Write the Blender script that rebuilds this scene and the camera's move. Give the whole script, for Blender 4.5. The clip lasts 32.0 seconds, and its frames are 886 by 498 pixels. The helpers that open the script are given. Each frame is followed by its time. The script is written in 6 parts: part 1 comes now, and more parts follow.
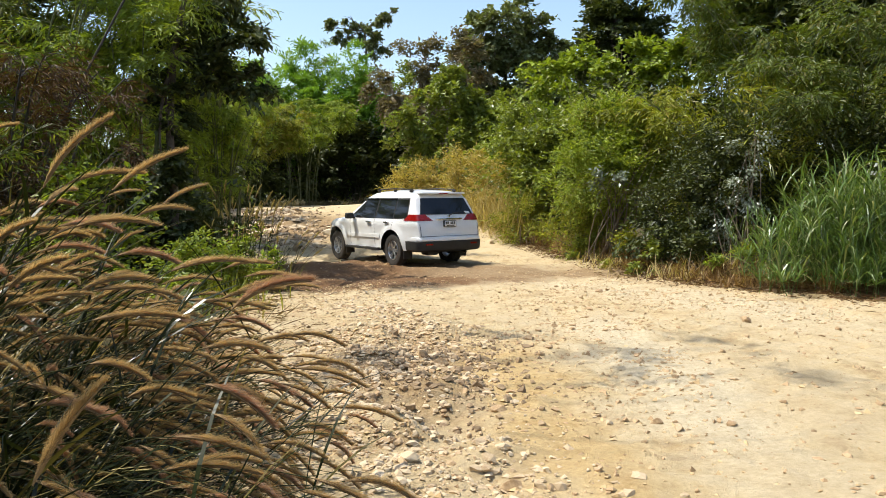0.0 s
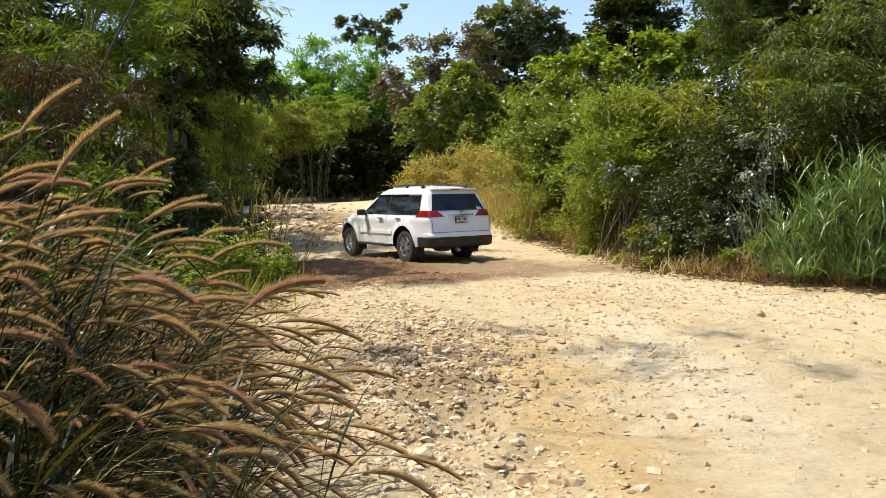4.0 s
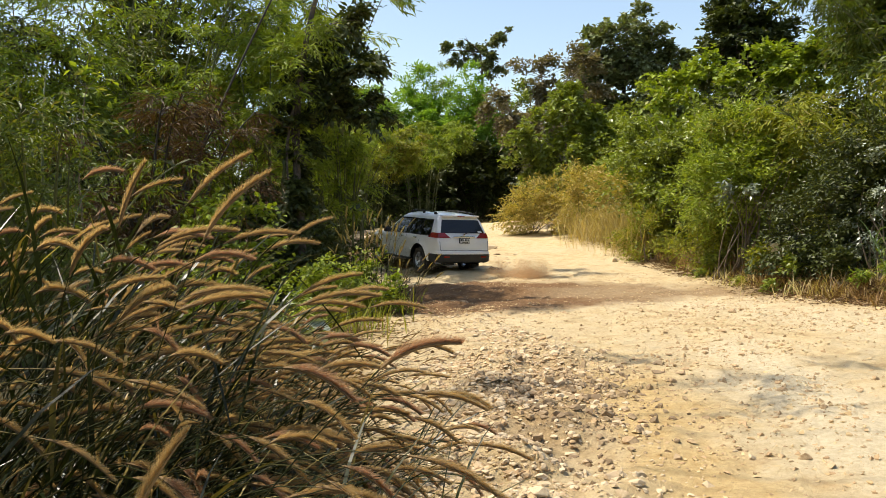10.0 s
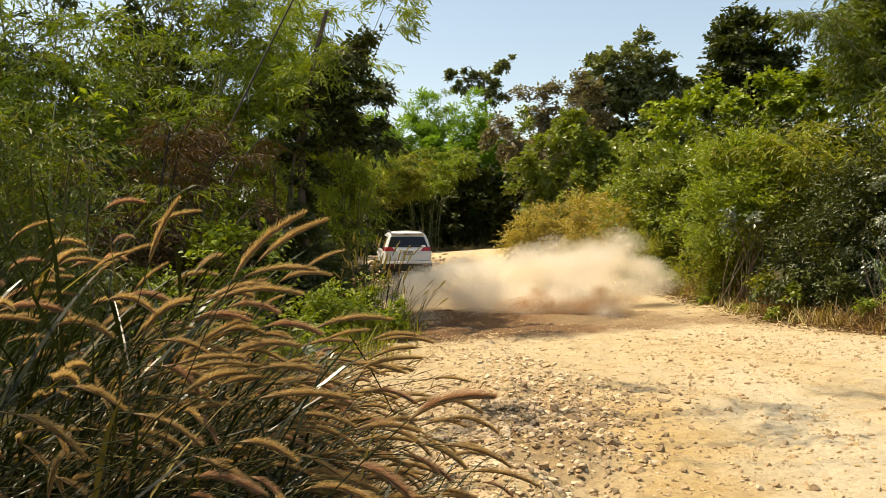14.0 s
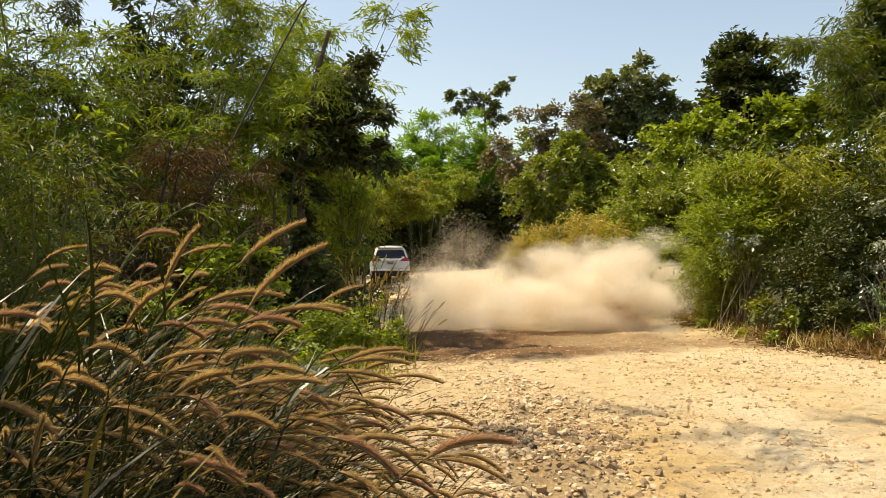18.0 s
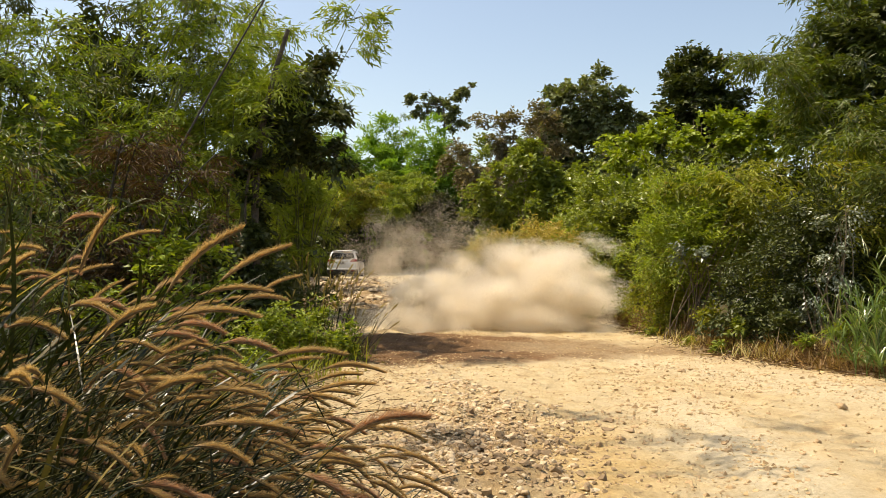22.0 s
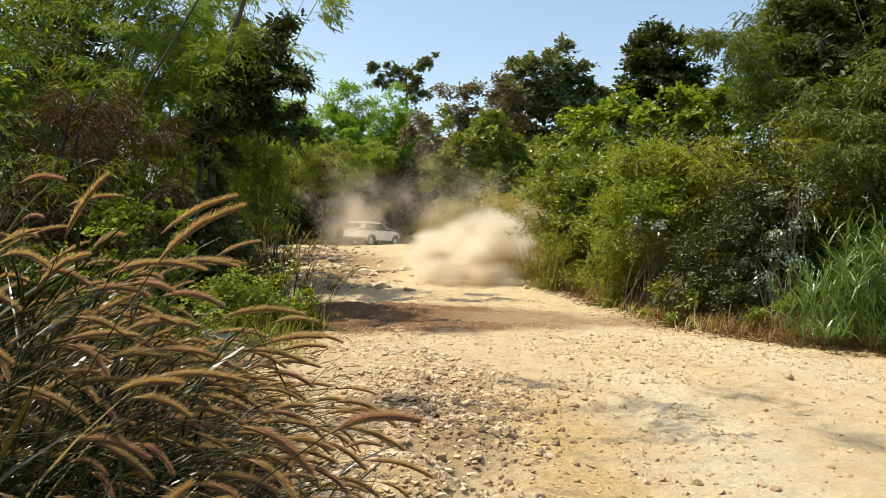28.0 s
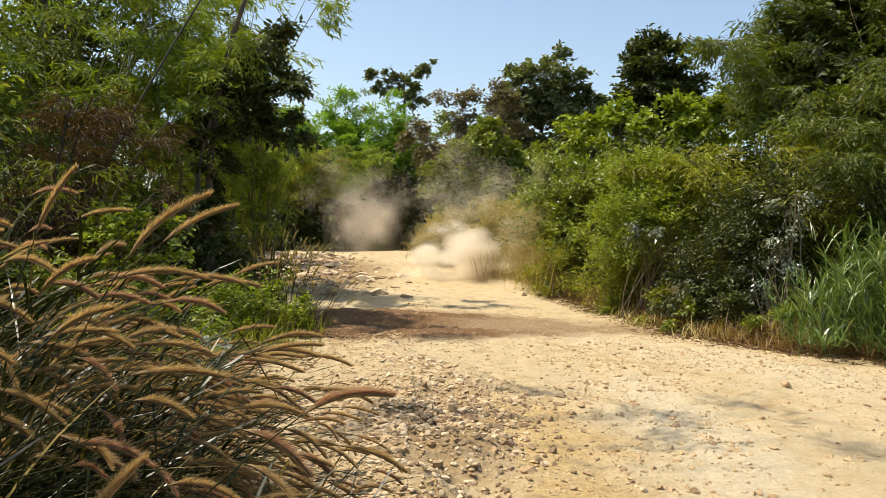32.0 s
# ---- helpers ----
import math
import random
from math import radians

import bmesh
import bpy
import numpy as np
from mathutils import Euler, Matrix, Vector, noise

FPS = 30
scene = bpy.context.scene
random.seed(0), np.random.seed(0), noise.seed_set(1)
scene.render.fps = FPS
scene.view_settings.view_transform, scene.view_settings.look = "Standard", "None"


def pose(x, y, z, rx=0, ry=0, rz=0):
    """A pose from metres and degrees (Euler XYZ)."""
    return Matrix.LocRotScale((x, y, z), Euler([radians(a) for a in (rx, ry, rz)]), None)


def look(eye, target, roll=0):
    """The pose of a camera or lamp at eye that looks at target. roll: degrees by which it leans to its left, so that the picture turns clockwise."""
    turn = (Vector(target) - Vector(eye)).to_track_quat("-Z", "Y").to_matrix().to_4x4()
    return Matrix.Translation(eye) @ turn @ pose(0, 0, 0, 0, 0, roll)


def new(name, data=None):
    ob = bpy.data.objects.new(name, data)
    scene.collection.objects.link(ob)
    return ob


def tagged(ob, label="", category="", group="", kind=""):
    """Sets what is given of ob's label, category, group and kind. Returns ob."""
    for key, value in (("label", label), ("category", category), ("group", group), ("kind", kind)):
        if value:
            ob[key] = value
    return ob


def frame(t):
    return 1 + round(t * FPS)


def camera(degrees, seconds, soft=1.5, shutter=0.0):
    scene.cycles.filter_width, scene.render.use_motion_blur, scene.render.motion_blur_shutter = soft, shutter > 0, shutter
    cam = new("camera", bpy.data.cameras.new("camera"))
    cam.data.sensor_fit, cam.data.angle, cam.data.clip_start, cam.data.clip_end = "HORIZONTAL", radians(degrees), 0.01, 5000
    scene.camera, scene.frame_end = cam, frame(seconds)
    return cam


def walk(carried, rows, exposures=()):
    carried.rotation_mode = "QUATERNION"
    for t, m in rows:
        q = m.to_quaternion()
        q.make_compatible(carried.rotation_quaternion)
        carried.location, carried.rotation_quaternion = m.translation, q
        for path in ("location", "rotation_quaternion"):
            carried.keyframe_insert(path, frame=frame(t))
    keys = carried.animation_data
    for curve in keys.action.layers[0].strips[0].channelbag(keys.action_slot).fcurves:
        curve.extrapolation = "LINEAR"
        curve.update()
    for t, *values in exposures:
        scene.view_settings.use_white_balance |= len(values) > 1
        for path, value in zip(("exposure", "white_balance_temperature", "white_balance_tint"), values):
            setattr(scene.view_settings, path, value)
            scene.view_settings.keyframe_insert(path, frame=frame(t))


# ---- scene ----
cam = camera(58.0, 32.0, 0.9)
PATH = [
    (0, (0.029, 0.024, 1.694), (0.024, 2.018, 1.545), -0.1),
    (0.5, (0.018, 0.011, 1.694), (0.014, 2.006, 1.545), -0.1),
    (1, (0.023, 0.013, 1.691), (0.016, 2.007, 1.541), -0.2),
    (1.5, (0.032, 0.027, 1.689), (0.022, 2.021, 1.535), -0.2),
    (2, (0.039, 0.025, 1.698), (0.023, 2.019, 1.543), -0.4),
    (2.5, (0.026, 0.011, 1.703), (0.005, 2.005, 1.546), -0.4),
    (3, (0.028, 0.034, 1.693), (-0.001, 2.027, 1.536), -0.4),
    (3.5, (0.025, 0.022, 1.697), (-0.005, 2.015, 1.539), -0.5),
    (5.5, (0.024, 0.028, 1.694), (-0.027, 2.021, 1.532), -0.7),
    (6, (0.023, 0.017, 1.699), (-0.028, 2.01, 1.536), -0.7),
    (6.5, (0.017, 0.005, 1.699), (-0.032, 1.997, 1.535), -0.7),
    (7, (0.011, -0.004, 1.705), (-0.038, 1.988, 1.541), -0.7),
    (7.2, (0.013, 0.019, 1.7), (-0.036, 2.012, 1.535), -0.7),
    (7.3, (0.008, 0.083, 1.713), (-0.144, 2.068, 1.525), -2.0),
    (7.5, (0.012, 0.093, 1.709), (-0.146, 2.078, 1.528), -2.0),
    (8, (-0.004, 0.115, 1.741), (-0.184, 2.099, 1.561), -1.7),
    (8.5, (-0.009, 0.111, 1.76), (-0.223, 2.095, 1.618), -1.5),
    (9, (-0.012, 0.113, 1.76), (-0.266, 2.094, 1.64), -1.6),
    (9.5, (-0.001, 0.111, 1.763), (-0.288, 2.087, 1.655), -1.8),
    (10, (-0.007, 0.107, 1.761), (-0.308, 2.081, 1.661), -1.8),
    (10.5, (-0.008, 0.115, 1.765), (-0.313, 2.089, 1.665), -1.8),
    (11, (-0.013, 0.1, 1.767), (-0.317, 2.075, 1.671), -1.8),
    (11.5, (-0.016, 0.111, 1.767), (-0.324, 2.084, 1.676), -1.8),
    (12, (-0.027, 0.093, 1.77), (-0.335, 2.067, 1.686), -1.8),
    (12.5, (-0.028, 0.102, 1.768), (-0.335, 2.077, 1.689), -1.8),
    (13, (-0.026, 0.102, 1.773), (-0.334, 2.076, 1.696), -1.8),
    (13.5, (-0.031, 0.095, 1.776), (-0.338, 2.07, 1.704), -1.7),
    (14, (-0.033, 0.08, 1.776), (-0.339, 2.056, 1.74), -1.5),
    (14.5, (-0.031, 0.102, 1.777), (-0.337, 2.078, 1.767), -1.4),
    (16.5, (-0.035, 0.088, 1.781), (-0.337, 2.065, 1.791), -1.3),
    (17, (-0.038, 0.076, 1.781), (-0.34, 2.053, 1.792), -1.1),
    (17.5, (-0.038, 0.067, 1.778), (-0.34, 2.044, 1.792), -1.0),
    (18, (-0.04, 0.072, 1.783), (-0.341, 2.049, 1.797), -0.9),
    (18.5, (-0.046, 0.068, 1.781), (-0.342, 2.046, 1.795), -0.8),
    (19, (-0.03, 0.083, 1.78), (-0.323, 2.062, 1.794), -1.0),
    (19.5, (-0.04, 0.049, 1.781), (-0.329, 2.028, 1.794), -0.8),
    (20, (-0.027, 0.036, 1.779), (-0.297, 2.017, 1.801), 0.2),
    (20.5, (-0.018, 0.055, 1.775), (-0.246, 2.042, 1.799), 0.6),
    (21, (-0.017, 0.067, 1.772), (-0.222, 2.056, 1.797), 0.7),
    (21.5, (-0.009, 0.094, 1.765), (-0.205, 2.085, 1.789), 0.7),
    (22, (-0.001, 0.07, 1.768), (-0.194, 2.061, 1.792), 0.5),
    (22.5, (0.013, 0.081, 1.754), (-0.178, 2.072, 1.772), 0.4),
    (23, (0.023, 0.084, 1.748), (-0.162, 2.075, 1.742), 0.4),
    (23.5, (0.017, 0.114, 1.745), (-0.163, 2.105, 1.722), 0.4),
    (24, (0.022, 0.1, 1.739), (-0.157, 2.091, 1.711), 0.3),
    (24.5, (0.024, 0.094, 1.731), (-0.143, 2.086, 1.691), 0.3),
    (25, (0.024, 0.1, 1.73), (-0.141, 2.092, 1.688), 0.3),
    (25.5, (0.025, 0.104, 1.728), (-0.123, 2.098, 1.682), 0.4),
    (26, (0.025, 0.102, 1.723), (-0.108, 2.097, 1.678), 0.5),
    (26.5, (0.026, 0.099, 1.729), (-0.09, 2.096, 1.684), 0.9),
    (28.5, (0.007, 0.108, 1.72), (-0.082, 2.105, 1.674), 1.6),
    (29, (0.012, 0.111, 1.727), (-0.077, 2.108, 1.68), 1.8),
    (29.5, (0.004, 0.119, 1.717), (-0.083, 2.116, 1.671), 1.8),
    (30, (0.011, 0.115, 1.723), (-0.076, 2.112, 1.677), 1.8),
    (30.5, (0.011, 0.109, 1.725), (-0.076, 2.107, 1.683), 1.8),
    (31, (0.008, 0.11, 1.724), (-0.078, 2.108, 1.687), 1.7),
    (31.5, (0.013, 0.102, 1.728), (-0.074, 2.1, 1.696), 1.6),
    (32, (0.009, 0.105, 1.725), (-0.077, 2.103, 1.696), 1.7),
]
EXPOSURES = [(0.0, 0.45, 6350, 8), (9.0, 0.44, 6500, 8), (12.0, 0.43, 8000, 8), (14.0, 0.41, 8000, 8), (18.0, 0.4, 8200, 9), (22.0, 0.38, 7750, 10), (24.0, 0.37, 7350, 9), (25.0, 0.36, 6800, 7), (32.0, 0.33, 6950, 8)]
walk(cam, [(t, look(eye, target, roll)) for t, eye, target, roll in PATH], EXPOSURES)

# ---- light ----
SUN = Vector((-0.48, 0.06, 0.875)).normalized()
world = bpy.data.worlds.new("world")
scene.world = world
world.use_nodes = True
wn = world.node_tree
sky = wn.nodes.new("ShaderNodeTexSky")
sky.sky_type, sky.sun_disc = "NISHITA", False
sky.sun_elevation = math.asin(SUN.z)
sky.sun_rotation = math.atan2(SUN.x, SUN.y)
sky.dust_density, sky.air_density, sky.ozone_density = 1.7, 1.0, 1.0
wn.links.new(sky.outputs[0], wn.nodes["Background"].inputs[0])
wn.nodes["Background"].inputs[1].default_value = 0.165
sun_data = bpy.data.lights.new("sun", "SUN")
sun_data.energy, sun_data.angle, sun_data.color = 4.7, radians(0.55), (1.0, 0.93, 0.82)
sun = new("sun", sun_data)
sun.matrix_world = look(SUN * 60, (0, 0, 0))


# ---- materials ----
def nodes_of(name):
    m = bpy.data.materials.new(name)
    m.use_nodes = True
    t = m.node_tree
    return m, t, t.nodes["Principled BSDF"], t.nodes["Material Output"]


def ramp(t, fac, stops):
    r = t.nodes.new("ShaderNodeValToRGB")
    e = r.color_ramp.elements
    while len(e) < len(stops):
        e.new(0.5)
    for s, (p, c) in zip(e, stops):
        s.position, s.color = p, (*c, 1) if len(c) == 3 else c
    t.links.new(fac, r.inputs[0])
    return r.outputs[0]


def noise_tex(t, scale, detail=5, rough=0.6, vec=None):
    n = t.nodes.new("ShaderNodeTexNoise")
    n.inputs["Scale"].default_value, n.inputs["Detail"].default_value, n.inputs["Roughness"].default_value = scale, detail, rough
    if vec is None:
        c = t.nodes.new("ShaderNodeTexCoord")
        vec = c.outputs["Object"]
    t.links.new(vec, n.inputs["Vector"])
    return n


def mix(t, fac, a, b, mode="MIX"):
    m = t.nodes.new("ShaderNodeMix")
    m.data_type, m.blend_type = "RGBA", mode
    for s, v in ((m.inputs[0], fac), (m.inputs[6], a), (m.inputs[7], b)):
        if isinstance(v, (int, float)):
            s.default_value = v
        elif isinstance(v, tuple):
            s.default_value = (*v, 1)
        else:
            t.links.new(v, s)
    return m.outputs[2]


def bump(t, bsdf, height, strength=0.3, dist=0.01):
    b = t.nodes.new("ShaderNodeBump")
    b.inputs["Strength"].default_value, b.inputs["Distance"].default_value = strength, dist
    t.links.new(height, b.inputs["Height"])
    t.links.new(b.outputs[0], bsdf.inputs["Normal"])


def mat(name, dark, light, scale=8.0, rough=0.8, relief=0.3, dist=0.01, metal=0.0, fine=60.0, island=False, coat=0.0):
    """A surface of two tones at a coarse and a fine scale, with relief."""
    m, t, b, _ = nodes_of(name)
    n1, n2 = noise_tex(t, scale), noise_tex(t, fine, 3)
    c = ramp(t, n1.outputs[0], ((0.3, dark), (0.7, light)))
    c = mix(t, 0.25, c, ramp(t, n2.outputs[0], ((0.3, dark), (0.7, light))))
    if island:
        g = t.nodes.new("ShaderNodeNewGeometry")
        c = mix(t, 0.55, c, ramp(t, g.outputs["Random Per Island"], ((0.0, dark), (1.0, light))))
    t.links.new(c, b.inputs["Base Color"])
    b.inputs["Roughness"].default_value, b.inputs["Metallic"].default_value = rough, metal
    b.inputs["Coat Weight"].default_value = coat
    if relief:
        bump(t, b, n2.outputs[0], relief, dist)
    return m


def leaf_mat(name, dark, light, through_light=0.4, gloss=0.04, patch=0.5, odd=None, rough=0.5, glow=(1.5, 1.5, 0.45)):
    """Leaves: each its own tone, wide patches of tone, light that shines through, a dull gloss."""
    m, t, b, out = nodes_of(name)
    g = t.nodes.new("ShaderNodeNewGeometry")
    c = ramp(t, g.outputs["Random Per Island"], ((0.0, dark), (0.75, light)) if odd is None else ((0.0, dark), (0.8, light), (0.95, odd)))
    n = noise_tex(t, patch, 3)
    c = mix(t, ramp(t, n.outputs[0], ((0.38, (0, 0, 0)), (0.65, (0.7, 0.7, 0.7)))), c, ramp(t, g.outputs["Random Per Island"], ((0.0, light), (1.0, dark))))
    gloss *= 0.5
    t.nodes.remove(b)
    d, tr, gl = (t.nodes.new("ShaderNodeBsdf" + k) for k in ("Diffuse", "Translucent", "Glossy"))
    gl.inputs["Roughness"].default_value = rough
    t.links.new(c, d.inputs[0])
    t.links.new(mix(t, 1.0, c, glow, "MULTIPLY"), tr.inputs[0])
    m1, m2 = t.nodes.new("ShaderNodeMixShader"), t.nodes.new("ShaderNodeMixShader")
    m1.inputs[0].default_value, m2.inputs[0].default_value = through_light * 0.72, gloss
    for a, s in ((d, m1.inputs[1]), (tr, m1.inputs[2]), (m1, m2.inputs[1]), (gl, m2.inputs[2])):
        t.links.new(a.outputs[0], s)
    t.links.new(m2.outputs[0], out.inputs[0])
    return m


def ground_mat():
    m, t, b, _ = nodes_of("dirt_ground")
    co = t.nodes.new("ShaderNodeTexCoord").outputs["Object"]
    n_big, n_mid, n_fine, n_grit = noise_tex(t, 0.55, 5), noise_tex(t, 3.2, 6), noise_tex(t, 22, 6, 0.7), noise_tex(t, 130, 3, 0.7)
    v = t.nodes.new("ShaderNodeTexVoronoi")
    v.inputs["Scale"].default_value = 34
    t.links.new(co, v.inputs["Vector"])
    warp = t.nodes.new("ShaderNodeVectorMath")
    warp.operation = "MULTIPLY_ADD"
    wv = noise_tex(t, 0.9, 5)
    t.links.new(wv.outputs["Color"], warp.inputs[0])
    warp.inputs[1].default_value = (1.8, 1.8, 0)
    t.links.new(co, warp.inputs[2])

    def zone(x, y, rx, ry, turn=0, soft=(0.1, 0.5)):
        p = t.nodes.new("ShaderNodeMapping")
        p.vector_type = "TEXTURE"
        p.inputs["Location"].default_value = (x + 0.9, y + 0.9, 0)
        p.inputs["Rotation"].default_value = (0, 0, radians(turn))
        p.inputs["Scale"].default_value = (rx, ry, 1e4)
        g = t.nodes.new("ShaderNodeTexGradient")
        g.gradient_type = "SPHERICAL"
        t.links.new(warp.outputs[0], p.inputs[0])
        t.links.new(p.outputs[0], g.inputs[0])
        return ramp(t, g.outputs[0], ((soft[0], (0, 0, 0)), (soft[1], (1, 1, 1))))

    sand = ramp(t, n_mid.outputs[0], ((0.32, (0.40, 0.255, 0.115)), (0.46, (0.60, 0.45, 0.235)), (0.66, (0.73, 0.60, 0.38))))
    sand = mix(t, ramp(t, n_big.outputs[0], ((0.42, (0, 0, 0)), (0.68, (0.7, 0.7, 0.7)))), sand, (0.67, 0.55, 0.36))
    sand = mix(t, 0.4, sand, ramp(t, n_fine.outputs[0], ((0.3, (0.36, 0.25, 0.13)), (0.62, (0.66, 0.53, 0.32)))))
    sand = mix(t, ramp(t, n_grit.outputs[0], ((0.60, (0, 0, 0)), (0.72, (0.6, 0.6, 0.6)))), sand, (0.30, 0.22, 0.14))
    grey = ramp(t, n_fine.outputs[0], ((0.3, (0.17, 0.10, 0.045)), (0.7, (0.46, 0.325, 0.165))))
    brown = ramp(t, n_fine.outputs[0], ((0.3, (0.13, 0.068, 0.03)), (0.7, (0.29, 0.165, 0.08))))
    litter = ramp(t, n_fine.outputs[0], ((0.3, (0.14, 0.085, 0.035)), (0.7, (0.34, 0.21, 0.09))))
    ochre = ramp(t, n_fine.outputs[0], ((0.3, (0.42, 0.25, 0.075)), (0.7, (0.66, 0.46, 0.18))))
    pale = ramp(t, n_fine.outputs[0], ((0.3, (0.52, 0.43, 0.28)), (0.65, (0.76, 0.67, 0.49))))
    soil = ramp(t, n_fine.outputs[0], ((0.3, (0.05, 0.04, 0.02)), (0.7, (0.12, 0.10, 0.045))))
    c = sand
    for args, col in (
        ((-0.7, 7.7, 1.7, 5.0, 8, (0.05, 0.7)), mix(t, 0.25, sand, grey)),
        ((-0.15, 7.6, 1.0, 2.0, 0, (0.05, 0.5)), mix(t, 0.9, sand, grey)),
        ((0.75, 6.2, 0.75, 4.2, 6, (0.1, 0.7)), mix(t, 0.55, sand, ochre)),
        ((2.0, 7.6, 0.9, 4.4, 0, (0.1, 0.6)), mix(t, 0.6, sand, pale)),
        ((3.6, 12.5, 1.6, 6.0, 30, (0.1, 0.6)), mix(t, 0.4, sand, pale)),
        ((-7.0, 33.0, 4.4, 12.0, 14, (0.1, 0.5)), grey),
        # brown soil of the hollow, with tree shade mixed into the colour
        ((-1.9, 16.7, 4.6, 3.9, 4, (0.08, 0.32)), brown),
        # fainter stretch to the right: tree shade painted as brown
        ((1.9, 17.2, 3.4, 2.0, 0, (0.08, 0.6)), mix(t, 0.65, sand, brown)),
    ):
        c = mix(t, zone(*args), c, col)
    at = t.nodes.new("ShaderNodeAttribute")
    at.attribute_name = "off_road"
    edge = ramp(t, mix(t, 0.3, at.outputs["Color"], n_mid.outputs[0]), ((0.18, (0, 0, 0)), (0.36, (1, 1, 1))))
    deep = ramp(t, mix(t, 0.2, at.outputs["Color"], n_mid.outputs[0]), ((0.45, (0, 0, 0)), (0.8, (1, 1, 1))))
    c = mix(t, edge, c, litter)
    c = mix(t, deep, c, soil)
    c = mix(t, 1.0, c, (0.89, 0.89, 0.88), "MULTIPLY")
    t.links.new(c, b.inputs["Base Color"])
    b.inputs["Roughness"].default_value = 0.92
    b.inputs["Specular IOR Level"].default_value = 0.2
    h = mix(t, 0.5, n_fine.outputs[0], n_grit.outputs[0])
    h = mix(t, 0.12, h, v.outputs["Distance"])
    bump(t, b, h, 0.85, 0.045)
    return m


M_GROUND = ground_mat()
M_STONE = mat("pale_stone", (0.34, 0.23, 0.12), (0.68, 0.555, 0.37), 6, 0.85, 0.5, 0.01, island=True)
M_CLOD = mat("sandy_clod", (0.40, 0.27, 0.125), (0.64, 0.49, 0.27), 7, 0.9, 0.5, 0.008, island=True)
M_ROCK = mat("brown_stone", (0.29, 0.175, 0.08), (0.58, 0.42, 0.235), 5, 0.85, 0.6, 0.012)
M_SLATE = mat("grey_stone", (0.14, 0.088, 0.045), (0.40, 0.285, 0.155), 6, 0.8, 0.5, 0.012, island=True)
M_BARK = mat("bark", (0.05, 0.04, 0.03), (0.16, 0.125, 0.09), 9, 0.9, 0.8, 0.02)
M_PALEBARK = mat("pale_bark", (0.16, 0.13, 0.10), (0.36, 0.31, 0.25), 7, 0.9, 0.6, 0.02)
M_CULM = mat("bamboo_culm", (0.06, 0.075, 0.02), (0.17, 0.17, 0.055), 5, 0.5, 0.2, 0.004)
M_DEADCULM = mat("dark_culm", (0.014, 0.012, 0.009), (0.05, 0.042, 0.03), 5, 0.7, 0.3, 0.004)
M_TWIG = mat("twig", (0.10, 0.075, 0.05), (0.26, 0.20, 0.13), 9, 0.9, 0.3, 0.004)
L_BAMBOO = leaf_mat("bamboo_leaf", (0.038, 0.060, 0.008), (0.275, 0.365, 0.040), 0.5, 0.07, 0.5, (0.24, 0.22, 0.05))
# bamboo leaf again, darkened so that its colour holds the shade
L_BAMBOOSHADE = leaf_mat("shade_toned_bamboo_leaf", (0.017, 0.027, 0.005), (0.152, 0.20, 0.024), 0.45, 0.08, 0.5, (0.2, 0.18, 0.04))
L_BRIGHT = leaf_mat("bright_leaf", (0.06, 0.10, 0.012), (0.345, 0.42, 0.046), 0.45, 0.07, 0.4, (0.26, 0.26, 0.06))
L_FRESH = leaf_mat("fresh_green_leaf", (0.07, 0.15, 0.022), (0.30, 0.46, 0.07), 0.5, 0.05, 0.2)
L_YELLOW = leaf_mat("yellow_green_leaf", (0.06, 0.075, 0.008), (0.34, 0.36, 0.036), 0.45, 0.06, 0.5, (0.33, 0.25, 0.07))
# for dark trees, and for thickets whose shade is put into the colour
L_DARKSHADE = leaf_mat("dark_and_shade_leaf", (0.009, 0.015, 0.004), (0.09, 0.11, 0.022), 0.26, 0.08, 0.4, (0.10, 0.12, 0.03))
L_BROAD = leaf_mat("broad_leaf", (0.034, 0.052, 0.009), (0.29, 0.345, 0.045), 0.38, 0.10, 0.5, (0.17, 0.19, 0.04), 0.36)
L_SILVER = leaf_mat("silver_leaf", (0.05, 0.07, 0.04), (0.30, 0.34, 0.25), 0.25, 0.20, 1.5, None, 0.4)
L_DEAD = leaf_mat("dead_leaf", (0.04, 0.02, 0.008), (0.19, 0.105, 0.045), 0.35, 0.08, 0.8, (0.36, 0.28, 0.15))
L_GREYBROWN = leaf_mat("withered_leaf", (0.08, 0.07, 0.04), (0.27, 0.23, 0.14), 0.35, 0.06, 0.5, (0.24, 0.17, 0.09))
L_OLIVE = leaf_mat("olive_leaf", (0.05, 0.065, 0.025), (0.23, 0.265, 0.105), 0.3, 0.08, 0.5, (0.14, 0.11, 0.06))
L_WITHERED = leaf_mat("withered_bamboo_leaf", (0.02, 0.012, 0.006), (0.105, 0.058, 0.024), 0.3, 0.06, 0.8, (0.2, 0.14, 0.07))
L_STRAW = leaf_mat("rotting_straw", (0.10, 0.055, 0.02), (0.33, 0.20, 0.085), 0.3, 0.05, 0.8, (0.45, 0.33, 0.16))
L_DRY = leaf_mat("dry_grass_blade", (0.28, 0.21, 0.08), (0.56, 0.45, 0.19), 0.4, 0.08, 0.7, (0.52, 0.43, 0.22))
L_CANE = leaf_mat("cane_blade", (0.03, 0.06, 0.014), (0.17, 0.26, 0.055), 0.38, 0.11, 0.8, (0.32, 0.32, 0.15), 0.34)
